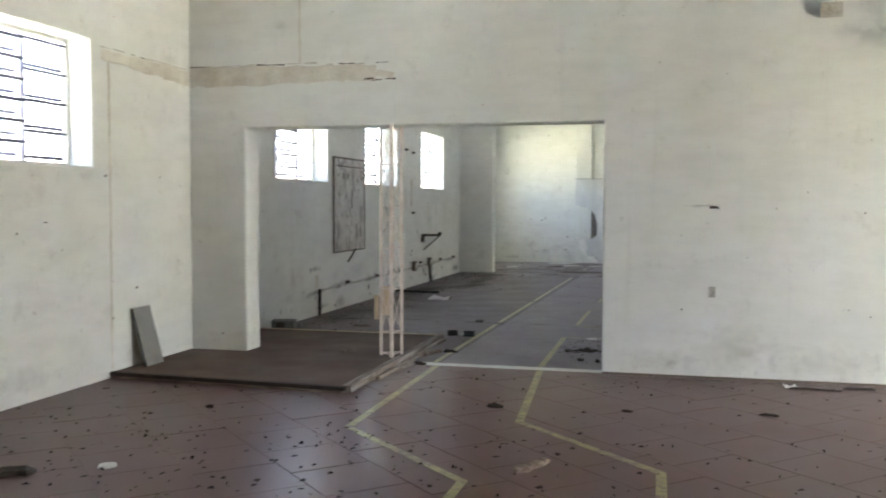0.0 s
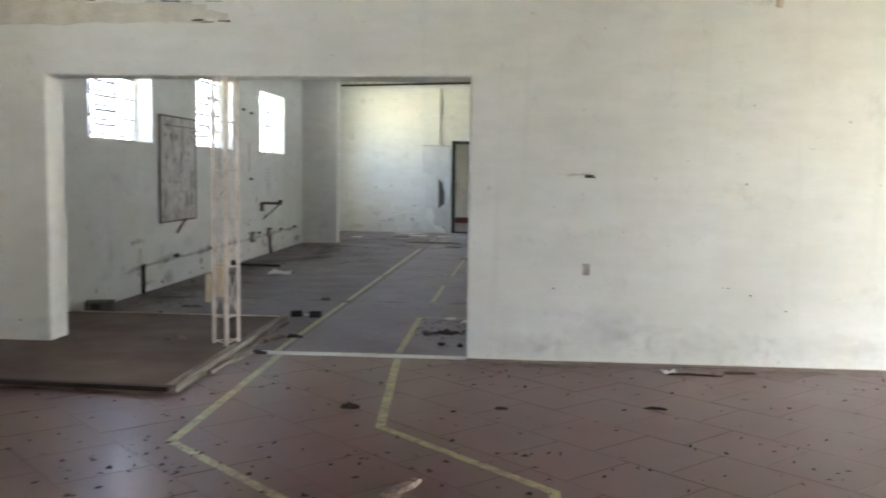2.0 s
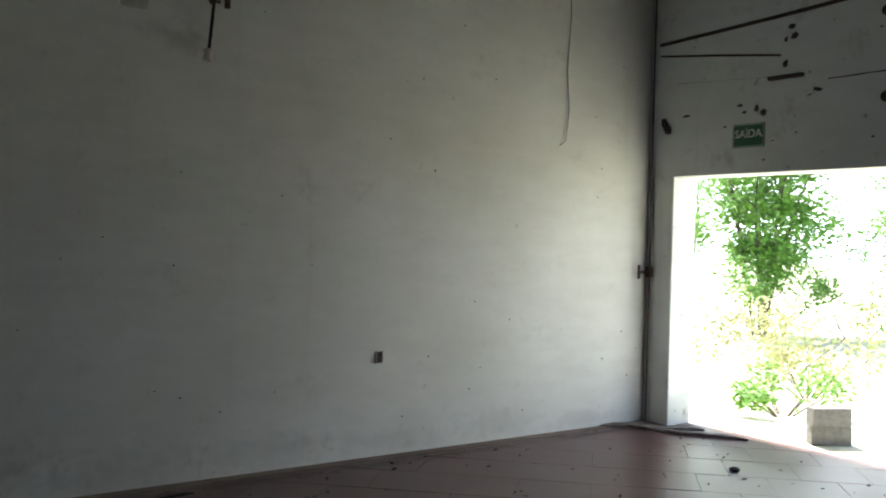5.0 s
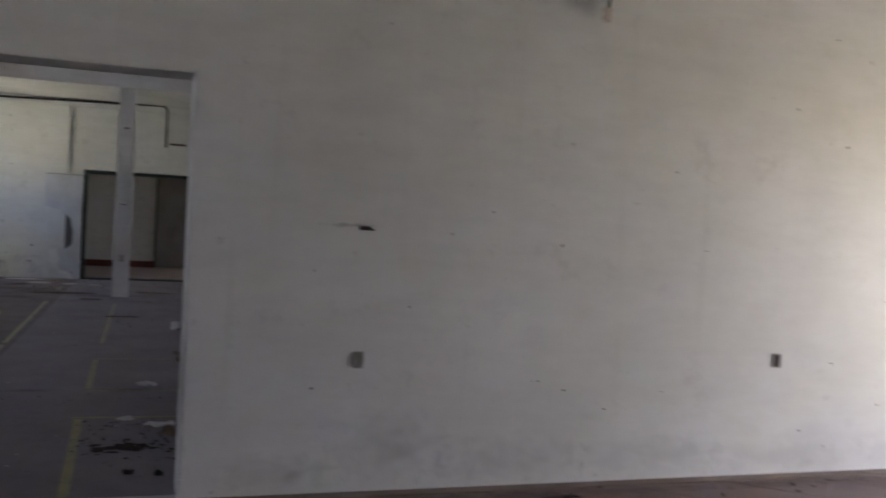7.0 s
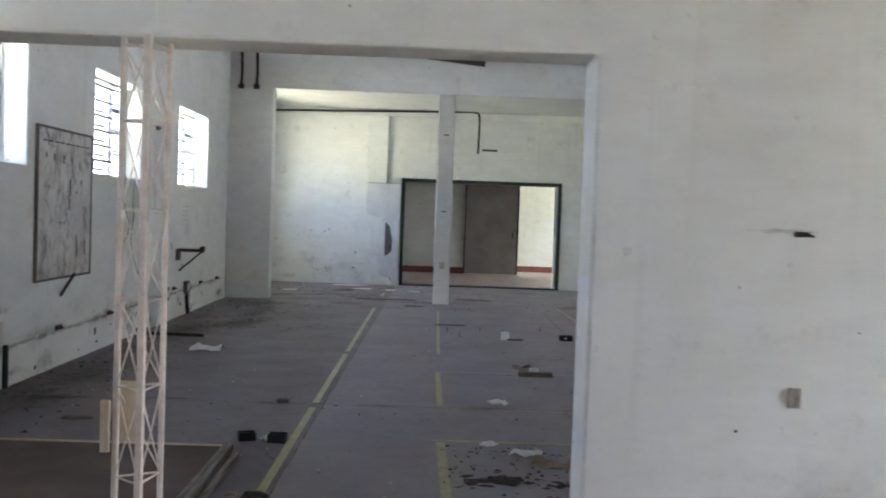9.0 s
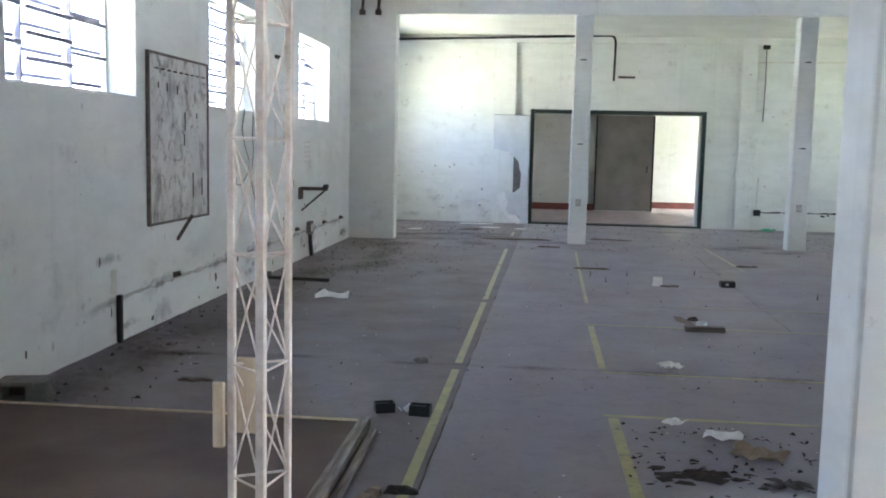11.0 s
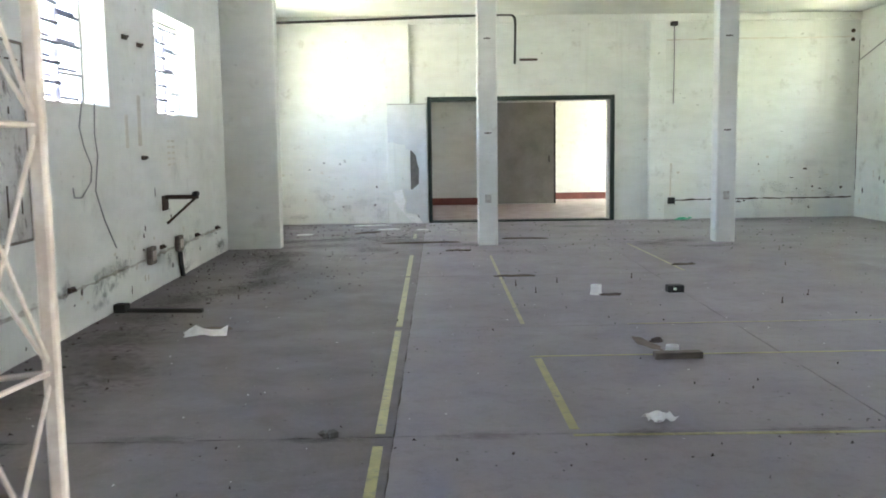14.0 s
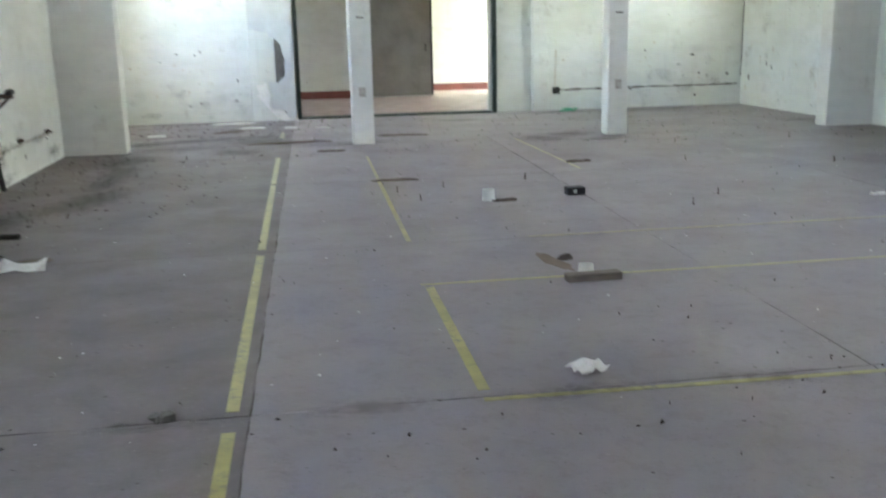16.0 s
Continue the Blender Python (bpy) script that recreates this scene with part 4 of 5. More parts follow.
rod(bm, (0.034, 0.0, 0.37), (0.034, -0.075, 0.37), 0.008)
box(bm, -0.01, 0.075, -0.078, -0.07, 0.358, 0.382, 0.002)
part("stay", bm, M["rust"], lampb)
bm = bmesh.new()
box(bm, 0.13, 0.165, -0.03, 0.0, 0.35, 0.41, 0.004)
part("anchor", bm, M["rust"], lampb, "rusted anchor lug")

vent = thing("junction_box", 1.905, -0.001, 3.135, 0, "small white junction box on the wall", "junction box")
bm = bmesh.new()
box(bm, -0.085, 0.085, -0.05, 0, 0, 0.12, 0.008)
part("body", bm, M["leaf_board"], vent)
bm = bmesh.new()
box(bm, -0.09, 0.09, -0.058, -0.051, -0.004, 0.124, 0.003)
part("cover", bm, M["grime"], vent)

bm = bmesh.new()
tube_line(bm, [(5.70, -0.012, 4.2), (5.735, -0.012, 3.7), (5.70, -0.014, 3.2), (5.735, -0.012, 2.85), (5.70, -0.016, 2.58), (5.63, -0.02, 2.53)], 0.005)
single("hanging_wire", bm, M["wire"], pose(0, 0, 0), "thin grey wire hanging down the wall", "wire")

# fittings round the doorway to the garden
bm = bmesh.new()
tube_line(bm, [(XR - 0.03, -0.05, 0.0), (XR - 0.028, -0.05, 1.4), (XR - 0.03, -0.045, 2.8), (XR - 0.03, -0.05, 4.2)], 0.009, 8)
single("corner_pipe", bm, M["plank"], pose(0, 0, 0), "rusted pipe running up the wall corner", "pipe")
valve = thing("gate_valve", XR - 0.03, -0.05, 1.42, 0, "rusted valve on the corner pipe", "valve")
bm = bmesh.new()
rod(bm, (0, 0, -0.05), (0, 0, 0.05), 0.035, 10)
part("body", bm, M["rust"], valve)
bm = bmesh.new()
rod(bm, (-0.03, 0, 0), (-0.14, 0.0, 0), 0.012)
part("stem", bm, M["rust"], valve)
bm = bmesh.new()
rod(bm, (-0.14, 0, -0.065), (-0.14, 0, 0.065), 0.014)
part("handle", bm, M["rust"], valve)
for pts, r, label in (([(XR - 0.02, -0.11, 3.55), (XR - 0.02, -1.4, 3.60), (XR - 0.02, -2.75, 3.67), (XR - 0.02, -8.0, 3.9)], 0.016, "rusted conduit along the wall"), ([(XR - 0.02, -0.12, 3.445), (XR - 0.02, -0.75, 3.365), (XR - 0.02, -1.40, 3.275)], 0.009, "thin dark conduit along the wall")):
    bm = bmesh.new()
    tube_line(bm, pts, r, 8)
    single("conduit", bm, M["rust"], pose(0, 0, 0), label, "conduit")
bm = bmesh.new()
box(bm, XR - 0.05, XR - 0.001, -1.62, -1.30, 3.075, 3.105, 0.004)
single("lamp_batten", bm, M["rust"], pose(0, 0, 0), "rusted batten of a removed lamp", "batten")
bm = bmesh.new()
for k in range(5):
    box(bm, XR - 0.05, XR - 0.001, -0.25 + 0.016 * k, -0.21 + 0.012 * k, 2.71 + 0.018 * k, 2.77 + 0.022 * k, 0.006)
single("box_remnant", bm, M["rust"], pose(0, 0, 0), "small dark remnant of a broken box on the wall", "box")
for y, z in ((-2.296, 3.489), (-2.305, 2.841)):
    knob = thing("wall_anchor", XR - 0.001, y, z, 0, "rusted round anchor plate with a bolt", "anchor", "anchors over the doorway")
    bm = bmesh.new()
    rod(bm, (0, 0, 0), (-0.012, 0, 0), 0.042, 14, 0.036)
    part("plate", bm, M["rust"], knob)
    bm = bmesh.new()
    rod(bm, (-0.012, 0, 0), (-0.035, 0, 0), 0.016, 6)
    part("bolt", bm, M["black_steel"], knob)

sign = thing("exit_sign", XR - 0.002, -1.10, 2.635, 0, "green exit sign with white lettering", "sign")
bm = bmesh.new()
box(bm, -0.006, 0.0, -0.16, 0.16, -0.10, 0.10, 0.001)
part("plate", bm, M["sign_green"], sign)
for bx in ((-0.152, 0.152, 0.089, 0.093), (-0.152, 0.152, -0.093, -0.089), (-0.152, -0.148, -0.089, 0.089), (0.148, 0.152, -0.089, 0.089)):
    bm = bmesh.new()
    box(bm, -0.0075, -0.0062, *bx)
    part("border", bm, M["sign_white"], sign)
txt = bpy.data.curves.new("lettering", "FONT")
txt.body, txt.size, txt.align_x, txt.align_y, txt.extrude = "SA\u00cdDA", 0.098, "CENTER", "CENTER", 0.0006
txt.materials.append(M["sign_white"])
letters = new("lettering", txt)
letters.parent = sign
letters.matrix_local = Matrix(((0, 0, -1, -0.0075), (-1, 0, 0, 0), (0, 1, 0, 0.012), (0, 0, 0, 1)))

# ---- fittings on the long side wall ----
def grey_socket(y, z, tail):
    ob = thing("surface_socket", XL + 0.001, y, z, 0, "grimy surface socket box on the side wall", "socket", "sockets on the side wall")
    bm = bmesh.new()
    box(bm, 0, 0.055, -0.09, 0.09, -0.09, 0.09, 0.008)
    part("body", bm, M["plank"], ob)
    for s in (-0.035, 0.035):
        bm = bmesh.new()
        box(bm, 0.056, 0.062, s - 0.022, s + 0.022, -0.05, 0.05, 0.003)
        part("outlet", bm, M["steel_cream"], ob, "pale outlet plate")
    if tail:
        bm = bmesh.new()
        tube_line(bm, [(0.03, 0, -0.09), (0.03, 0.02, -0.2), (0.035, 0.07, -z + 0.005)], 0.028, 8)
        part("conduit", bm, M["black_steel"], ob, "black conduit to the floor")


grey_socket(8.17, 0.38, False)
grey_socket(9.26, 0.39, True)
bracket = thing("wall_bracket", XL + 0.001, 8.82, 0.90, 0, "rusty steel wall bracket with a brace", "bracket")
bm = bmesh.new()
box(bm, 0, 0.02, -0.10, 0.10, -0.10, 0.06, 0.004)
part("plate", bm, M["rust"], bracket)
bm = bmesh.new()
box(bm, 0.02, 0.37, -0.03, 0.03, 0.02, 0.065, 0.004)
part("arm", bm, M["rust"], bracket)
bm = bmesh.new()
rod(bm, (0.01, 0.05, -0.25), (0.34, 0.0, 0.03), 0.014)
part("brace", bm, M["rust"], bracket)
bm = bmesh.new()
rod(bm, (0.345, -0.05, 0.075), (0.345, 0.06, 0.075), 0.03)
part("end_roller", bm, M["black_steel"], bracket)
for y, z in ((7.68, 2.53), (8.14, 2.50), (8.12, 1.38), (10.15, 0.40), (11.27, 0.39), (8.62, 0.42), (6.01, 0.36), (4.58, 0.37)):
    bm = bmesh.new()
    box(bm, 0, 0.025, -0.06, 0.06, -0.022, 0.022, 0.005)
    rod(bm, (0.01, -0.02, 0), (0.06, -0.02, 0.004), 0.012)
    single("pipe_clip", bm, M["rust"], pose(XL + 0.001, y, z), "rusted pipe clip on the side wall", "clip", "clips on the side wall")
for pts in ([(0.03, 6.42, 1.87), (0.02, 6.36, 1.66), (0.02, 6.44, 1.50), (0.02, 6.60, 1.33), (0.02, 6.56, 1.20), (0.03, 6.30, 1.08), (0.03, 6.14, 1.09), (0.035, 6.11, 1.17)], [(0.03, 6.72, 1.87), (0.02, 6.71, 1.6), (0.02, 6.76, 1.42), (0.02, 6.66, 1.12), (0.02, 6.85, 0.85), (0.03, 7.09, 0.58)]):
    bm = bmesh.new()
    tube_line(bm, [Vector((XL, 0, 0)) + Vector(p) for p in pts], 0.007)
    single("hanging_wire", bm, M["wire"], pose(0, 0, 0), "grey cable hanging from the window sill", "wire", "cables under the window")
bm = bmesh.new()
box(bm, 0.0, 0.04, -0.02, 0.02, 0.0, 0.36, 0.006)
single("conduit_stub", bm, M["black_steel"], pose(XL + 0.001, 3.45, 0.001), "black conduit stub rising by the side wall", "conduit")
notice = thing("painted_notice", XL + 0.001, 9.2, 1.28, 0, "faded unreadable notice painted on the side wall", "notice")
for k in range(5):
    for c in (0, 1):
        bm = bmesh.new()
        box(bm, 0, 0.0025, -0.16 + c * 0.17, -0.04 + c * 0.17, k * 0.065, k * 0.065 + 0.022)
        part("text_bar", bm, S, notice)
for x in (-3.98, -3.72):
    bm = bmesh.new()
    tube_line(bm, [(x, YP - 0.03, 4.24), (x + 0.01, YP - 0.03, 3.9), (x, YP - 0.035, 3.68)], 0.025, 8)
    rod(bm, (x, YP - 0.04, 3.62), (x, YP - 0.04, 3.70), 0.05, 10)
    single("roof_hanger", bm, M["rust"], pose(0, 0, 0), "dark hanger rod with a weight under the roof", "hanger", "hangers by the pier")
bm = bmesh.new()
box(bm, -0.06, 0.06, -0.006, 0, -0.07, 0.07, 0.002)
single("switch_plate", bm, M["panel"], pose(-3.86, YP - 0.001, 1.83), "small blank switch plate on the pier", "switch")

# ---- fittings on the far wall ----
conduit = thing("black_conduit", 0, YF - 0.12, 0, 0, "black conduit along the end wall with a drop", "conduit")
bm = bmesh.new()
tube_line(bm, [(-4.1, 0, 3.70), (-2.4, 0, 3.74), (-0.2, 0, 3.80), (0.22, 0, 3.81)], 0.024, 8)
part("run", bm, M["black_steel"], conduit)
bm = bmesh.new()
tube_line(bm, [(0.22, 0, 3.81), (0.31, 0, 3.80), (0.36, 0, 3.75), (0.375, 0.0, 3.66)], 0.024, 8)
part("elbow", bm, M["black_steel"], conduit)
bm = bmesh.new()
tube_line(bm, [(0.375, 0.0, 3.66), (0.375, 0.06, 3.3), (0.37, 0.09, 2.92)], 0.022, 8)
part("drop", bm, M["black_steel"], conduit)
bm = bmesh.new()
box(bm, 0.46, 0.79, -0.05, 0.0, 2.98, 3.02, 0.004)
single("dark_batten", bm, M["rust"], pose(0, YF - 0.001, 0), "dark batten of a removed lamp on the end wall", "batten")
drop = thing("cable_drop", 3.31, YF - 0.001, 0, 0, "black box with a cable hanging down the end wall", "cable")
bm = bmesh.new()
box(bm, -0.05, 0.08, -0.07, 0, 3.58, 3.66, 0.008)
part("upper_box", bm, M["black_plastic"], drop)
bm = bmesh.new()
tube_line(bm, [(0.02, -0.03, 3.58), (0.03, -0.02, 2.9), (0.02, -0.02, 2.16)], 0.011)
part("cable", bm, M["wire"], drop)
bm = bmesh.new()
box(bm, -0.07, 0.06, -0.06, 0, 0.29, 0.41, 0.008)
single("junction_box", bm, M["black_plastic"], pose(3.32, YF - 0.001, 0), "black junction box low on the end wall", "junction box")
for z in (3.46, 3.30):
    bm = bmesh.new()
    rod(bm, (6.68, YF + 0.0, z), (6.68, YF - 0.02, z), 0.036, 14)
    single("capped_hole", bm, M["rust"], pose(0, 0, 0), "dark round pipe cap on the end wall", "pipe cap", "caps in the corner")
bm = bmesh.new()
tube_line(bm, [(XR - 0.03, 14.4, 3.35), (XR - 0.05, 15.3, 3.1), (XR - 0.03, 16.05, 2.9)], 0.010)
single("slack_wire", bm, M["wire"], pose(0, 0, 0), "slack wire on the side wall", "wire")


# ---- things lying about ----
def crumple(w, d, h, seed, folds=6):
    """A creased sheet that touches the floor."""
    bm = bmesh.new()
    bmesh.ops.create_grid(bm, x_segments=folds, y_segments=folds, size=0.5)
    r = random.Random(seed)
    off = Vector((r.uniform(0, 50), r.uniform(0, 50), 0))
    for v in bm.verts:
        q = v.co.copy()
        v.co.x = q.x * w * (1 + 0.25 * noise.noise(q * 3 + off))
        v.co.y = q.y * d * (1 + 0.35 * noise.noise(q * 3 - off))
        v.co.z = max(0.002, h * (0.35 + 1.1 * noise.noise(q * 3.2 + off) + 0.5 * noise.noise(q * 8 + off)))
    low = min(v.co.z for v in bm.verts)
    for v in bm.verts:
        v.co.z += 0.002 - low
    base = bmesh.ops.extrude_face_region(bm, geom=list(bm.faces))
    bmesh.ops.translate(bm, vec=(0, 0, -0.002), verts=[g for g in base["geom"] if isinstance(g, bmesh.types.BMVert)])
    return bm


def heap(w, d, h, seed):
    """A low clod with an uneven outline."""
    bm = bmesh.new()
    bmesh.ops.create_icosphere(bm, subdivisions=3, radius=0.5)
    off = Vector((seed * 7.3, seed * 3.1, 0))
    for v in bm.verts:
        s = 1 + 0.55 * noise.noise(v.co * 2.6 + off) + 0.3 * noise.noise(v.co * 6 + off)
        v.co = Vector((v.co.x * w * s, v.co.y * d * s, max(0, v.co.z) * 2 * h * s))
    return bm


def broken_stick(length, w, h, seed):
    """A splintered length of wood."""
    bm = bmesh.new()
    r = random.Random(seed)
    n = 7
    rings = []
    for i in range(n + 1):
        x = length * (i / n - 0.5)
        k = 0.45 if i in (0, n) else r.uniform(0.8, 1.1)
        y = w * 0.35 * r.uniform(-1, 1)
        rings.append([bm.verts.new((x + r.uniform(-0.01, 0.01), y + s * w / 2 * k, z)) for s, z in ((-1, 0.0), (-1, h * k), (0.2, h * k * 1.25), (1, h * k * 0.8), (1, 0.0))])
    for a, b in zip(rings, rings[1:]):
        for k in range(5):
            bm.faces.new((a[k], a[(k + 1) % 5], b[(k + 1) % 5], b[k]))
    bm.faces.new(rings[0][::-1])
    bm.faces.new(rings[-1])
    return bm


PAPERS = [(-3.10, 5.90, 0.34, 0.16, 0.06, 10, "crumpled white plastic sheet on the cement floor"), (-0.10, 3.42, 0.16, 0.11, 0.045, 25, "crumpled white paper with dark marks on the floor"), (-0.27, 2.04, 0.13, 0.09, 0.02, 40, "small torn white paper on the floor"), (-0.04, 1.80, 0.20, 0.13, 0.035, -15, "creased white paper sheet on the floor"), (1.60, -0.36, 0.10, 0.07, 0.03, 10, "scrap of white paper by the dividing wall"), (-1.76, 2.02, 0.12, 0.08, 0.04, 30, "scrap of white paper between black cases"), (3.57, 6.89, 0.16, 0.10, 0.03, 15, "torn white paper on the floor")]
for k, (x, y, w, d, h, a, label) in enumerate(PAPERS):
    single("paper_scrap", crumple(w, d, h, 30 + k), M["paper"], pose(x, y, 0.0025, 0, 0, a), label, "paper")
for k, (x, y, w, d, a) in enumerate([(-3.33, 14.02, 0.27, 0.13, 9), (-2.30, 15.62, 0.70, 0.20, 1), (-1.96, 14.76, 0.38, 0.20, -4), (-1.38, 14.62, 0.20, 0.14, -6), (-0.89, 14.45, 0.22, 0.07, -5), (-0.88, 11.50, 0.30, 0.10, -3)]):
    bm = bmesh.new()
    slab(bm, [(-w / 2, -d / 2), (w * 0.35, -d / 2 * 0.8), (w / 2, d * 0.1), (w * 0.2, d / 2), (-w * 0.4, d * 0.35)], 0.0, 0.012)
    single("board_fragment", bm, M["panel"], pose(x, y, 0.001, 0, 0, a), "broken piece of white facing board on the floor", "board piece", "pieces of the broken door")

for x, y, a, s in ((-1.90, 1.98, 20, 0.66), (-1.69, 1.95, -5, 0.70)):
    case = thing("black_case", x, y, 0, a, "small open black plastic case on the cement floor", "case", "two black cases")
    for bx in ((-0.085, 0.085, -0.055, -0.049, 0, 0.085), (-0.085, 0.085, 0.049, 0.055, 0, 0.085), (-0.085, -0.079, -0.0485, 0.0485, 0, 0.085), (0.079, 0.085, -0.0485, 0.0485, 0, 0.085), (-0.0785, 0.0785, -0.0485, 0.0485, 0, 0.006)):
        bm = bmesh.new()
        box(bm, *(v * s for v in bx), 0.002)
        part("side", bm, M["black_plastic"], case)
    bm = bmesh.new()
    box(bm, -0.05, 0.03, -0.03, 0.03, 0.008, 0.05, 0.006)
    part("insert", bm, M["black_steel"], case)

bar = thing("black_bar", -3.72, 6.96, 0, -6, "long black steel bar with a block at its end", "bar")
bm = bmesh.new()
box(bm, -0.33, 0.37, -0.025, 0.025, 0, 0.035, 0.004)
part("rail", bm, M["black_steel"], bar)
bm = bmesh.new()
box(bm, -0.44, -0.331, -0.06, 0.06, 0, 0.08, 0.006)
part("block", bm, M["black_steel"], bar)

blk = thing("hollow_block", -3.96, 1.80, 0, 14, "dark grey hollow cement block with an open cell", "block")
bm = pierced("y", -0.09, 0.09, -0.14, 0.14, 0.0, 0.14, [(-0.105, 0.02, 0.028, 0.112)])
soften(part("shell", bm, M["block"], blk), 0.008)
# Dark plate set in the cell in place of its shade.
bm = bmesh.new()
box(bm, -0.104, 0.019, 0.05, 0.075, 0.029, 0.111)
part("cell_back", bm, M["grout"], blk, "dark plate standing in for the shade inside the cell")

ring = thing("pipe_ring", 0.32, 7.55, 0, 0, "short white plastic pipe ring standing on the floor", "pipe")


def pipe_ring(bm, r, h, t):
    n = 24
    loops = [[bm.verts.new((q * math.cos(k * math.tau / n), q * math.sin(k * math.tau / n), z)) for k in range(n)] for q, z in ((r, 0), (r, h), (r - t, h), (r - t, 0))]
    for i in range(4):
        a, b = loops[i], loops[(i + 1) % 4]
        for k in range(n):
            bm.faces.new((a[k], a[(k + 1) % n], b[(k + 1) % n], b[k]))


bm = bmesh.new()
pipe_ring(bm, 0.052, 0.095, 0.006)
part("wall", bm, M["panel"], ring)
bm = bmesh.new()
pipe_ring(bm, 0.058, 0.02, 0.0055)
part("collar", bm, M["panel"], ring)
single("dark_rag", crumple(0.20, 0.07, 0.025, 71), M["grout"], pose(0.44, 7.46, 0.0025, 0, 0, 10), "dark rag beside the white ring", "rag")
ring2 = thing("pipe_ring", 0.38, 4.97, 0, 0, "white plastic pipe ring behind a brown plank", "pipe")
bm = bmesh.new()
pipe_ring(bm, 0.045, 0.06, 0.005)
part("wall", bm, M["panel"], ring2)
bm = bmesh.new()
pipe_ring(bm, 0.050, 0.016, 0.0045)
part("collar", bm, M["panel"], ring2)
bm = bmesh.new()
box(bm, -0.165, 0.165, -0.04, 0.04, 0, 0.045, 0.004)
single("short_plank", bm, M["plank"], pose(0.38, 4.83, 0.001, 0, 0, 2), "short brown plank on the cement floor", "plank")
bm = bmesh.new()
box(bm, -0.08, 0.08, -0.055, 0.055, 0, 0.07, 0.006)
bx2 = thing("black_box", 1.11, 7.62, 0, 3, "small black plastic box with a pale label", "box")
part("body", bm, M["black_plastic"], bx2)
bm = bmesh.new()
box(bm, -0.03, 0.0, -0.0575, -0.0555, 0.025, 0.05)
part("label_patch", bm, M["sign_white"], bx2, "pale label patch")
single("dark_clump", heap(0.10, 0.06, 0.03, 3), M["grout"], pose(0.36, 5.35, 0), "dark clump on the cement floor", "clump")
single("dirt_strip", heap(0.10, 0.50, 0.002, 5), M["dust"], pose(0.28, 5.30, 0, 0, 0, 12), "strip of dry dirt on the floor", "dirt")
def debris(x, y, w, d, count, seed, label):
    """Dead leaves, rags and crumbs swept into a loose pile."""
    r = random.Random(seed)
    bm = bmesh.new()
    for _ in range(count):
        px, py = r.gauss(0, w / 3.2), r.gauss(0, d / 3.2)
        s, a = r.uniform(0.015, 0.07), r.uniform(0, 6.3)
        lift = r.uniform(0.003, 0.035) * max(0.25, 1 - abs(px) / w - abs(py) / d)
        ring = [bm.verts.new((px + s * q * math.cos(a + k * 1.26), py + s * q * 0.7 * math.sin(a + k * 1.26), 0.001 + lift * h)) for k, (q, h) in enumerate(((1, 0.1), (0.6, 1.0), (0.9, 0.3), (0.7, 0.9), (1.1, 0.0)))]
        tip = bm.verts.new((px, py, 0.002 + lift * 1.2))
        for k in range(5):
            bm.faces.new((ring[k], ring[(k + 1) % 5], tip))
    tagged(single("debris_pile", bm, M["rag"], pose(x, y, 0), label, "debris"), label, "debris", kind="stuff")


debris(-0.27, 1.17, 0.34, 0.15, 46, 8, "loose pile of dark leaves and rags on the cement")
debris(0.10, 1.10, 0.22, 0.16, 16, 9, "loose pile of dark leaves by the jamb")
single("cardboard_scrap", crumple(0.26, 0.15, 0.045, 77, 9), M["cardboard"], pose(0.08, 1.52, 0.0025, 0, 0, -20), "crumpled grey-brown sheet of soggy cardboard", "cardboard")
single("wood_chip", broken_stick(0.09, 0.06, 0.03, 2), M["block"], pose(-1.85, 3.25, 0.0, 0, 0, 20), "brown chip of wood on the floor", "wood chip")
for k, (x, y, l, w, a) in enumerate([(-1.4, 12.5, 1.15, 0.06, 3), (-0.88, 11.45, 0.34, 0.12, 0), (0.2, 12.9, 0.7, 0.05, -4), (1.75, 9.6, 0.3, 0.04, 5), (-0.35, 8.85, 0.45, 0.03, -3), (-3.05, 6.1, 0.25, 0.05, 15), (-3.2, 2.45, 0.22, 0.05, 10), (-2.3, 14.2, 0.5, 0.04, 30)]):
    single("broken_batten", broken_stick(l, w, 0.02, 40 + k), M["plank"], pose(x, y, 0.0, 0, 0, a), "broken wooden batten on the cement floor", "batten", "battens on the floor")
bott = thing("crushed_bottle", 3.48, 15.92, 0, 8, "crushed green plastic bottle by the end wall", "bottle")
bm = heap(0.26, 0.10, 0.04, 12)
part("body", bm, M["green_plastic"], bott)
bm = bmesh.new()
rod(bm, (0.14, 0, 0.03), (0.19, 0.01, 0.03), 0.02, 10, 0.014)
part("neck", bm, M["green_plastic"], bott)
for k, (x, y) in enumerate([(-0.40, 8.2), (0.05, 8.35), (0.9, 8.6), (-0.25, 7.7), (1.9, 6.9), (2.3, 7.3), (2.9, 9.4), (4.3, 8.8), (3.4, 10.9), (5.0, 11.0)]):
    bm = bmesh.new()
    rod(bm, (0, 0, 0), (0.004 * (k % 3 - 1), 0.0, 0.055), 0.004, 6)
    rod(bm, (0, 0, 0), (0, 0, 0.008), 0.010, 6)
    single("anchor_bolt", bm, M["rust"], pose(x, y, 0.0), "rusted anchor bolt standing in the cement", "bolt", "bolts in the floor")

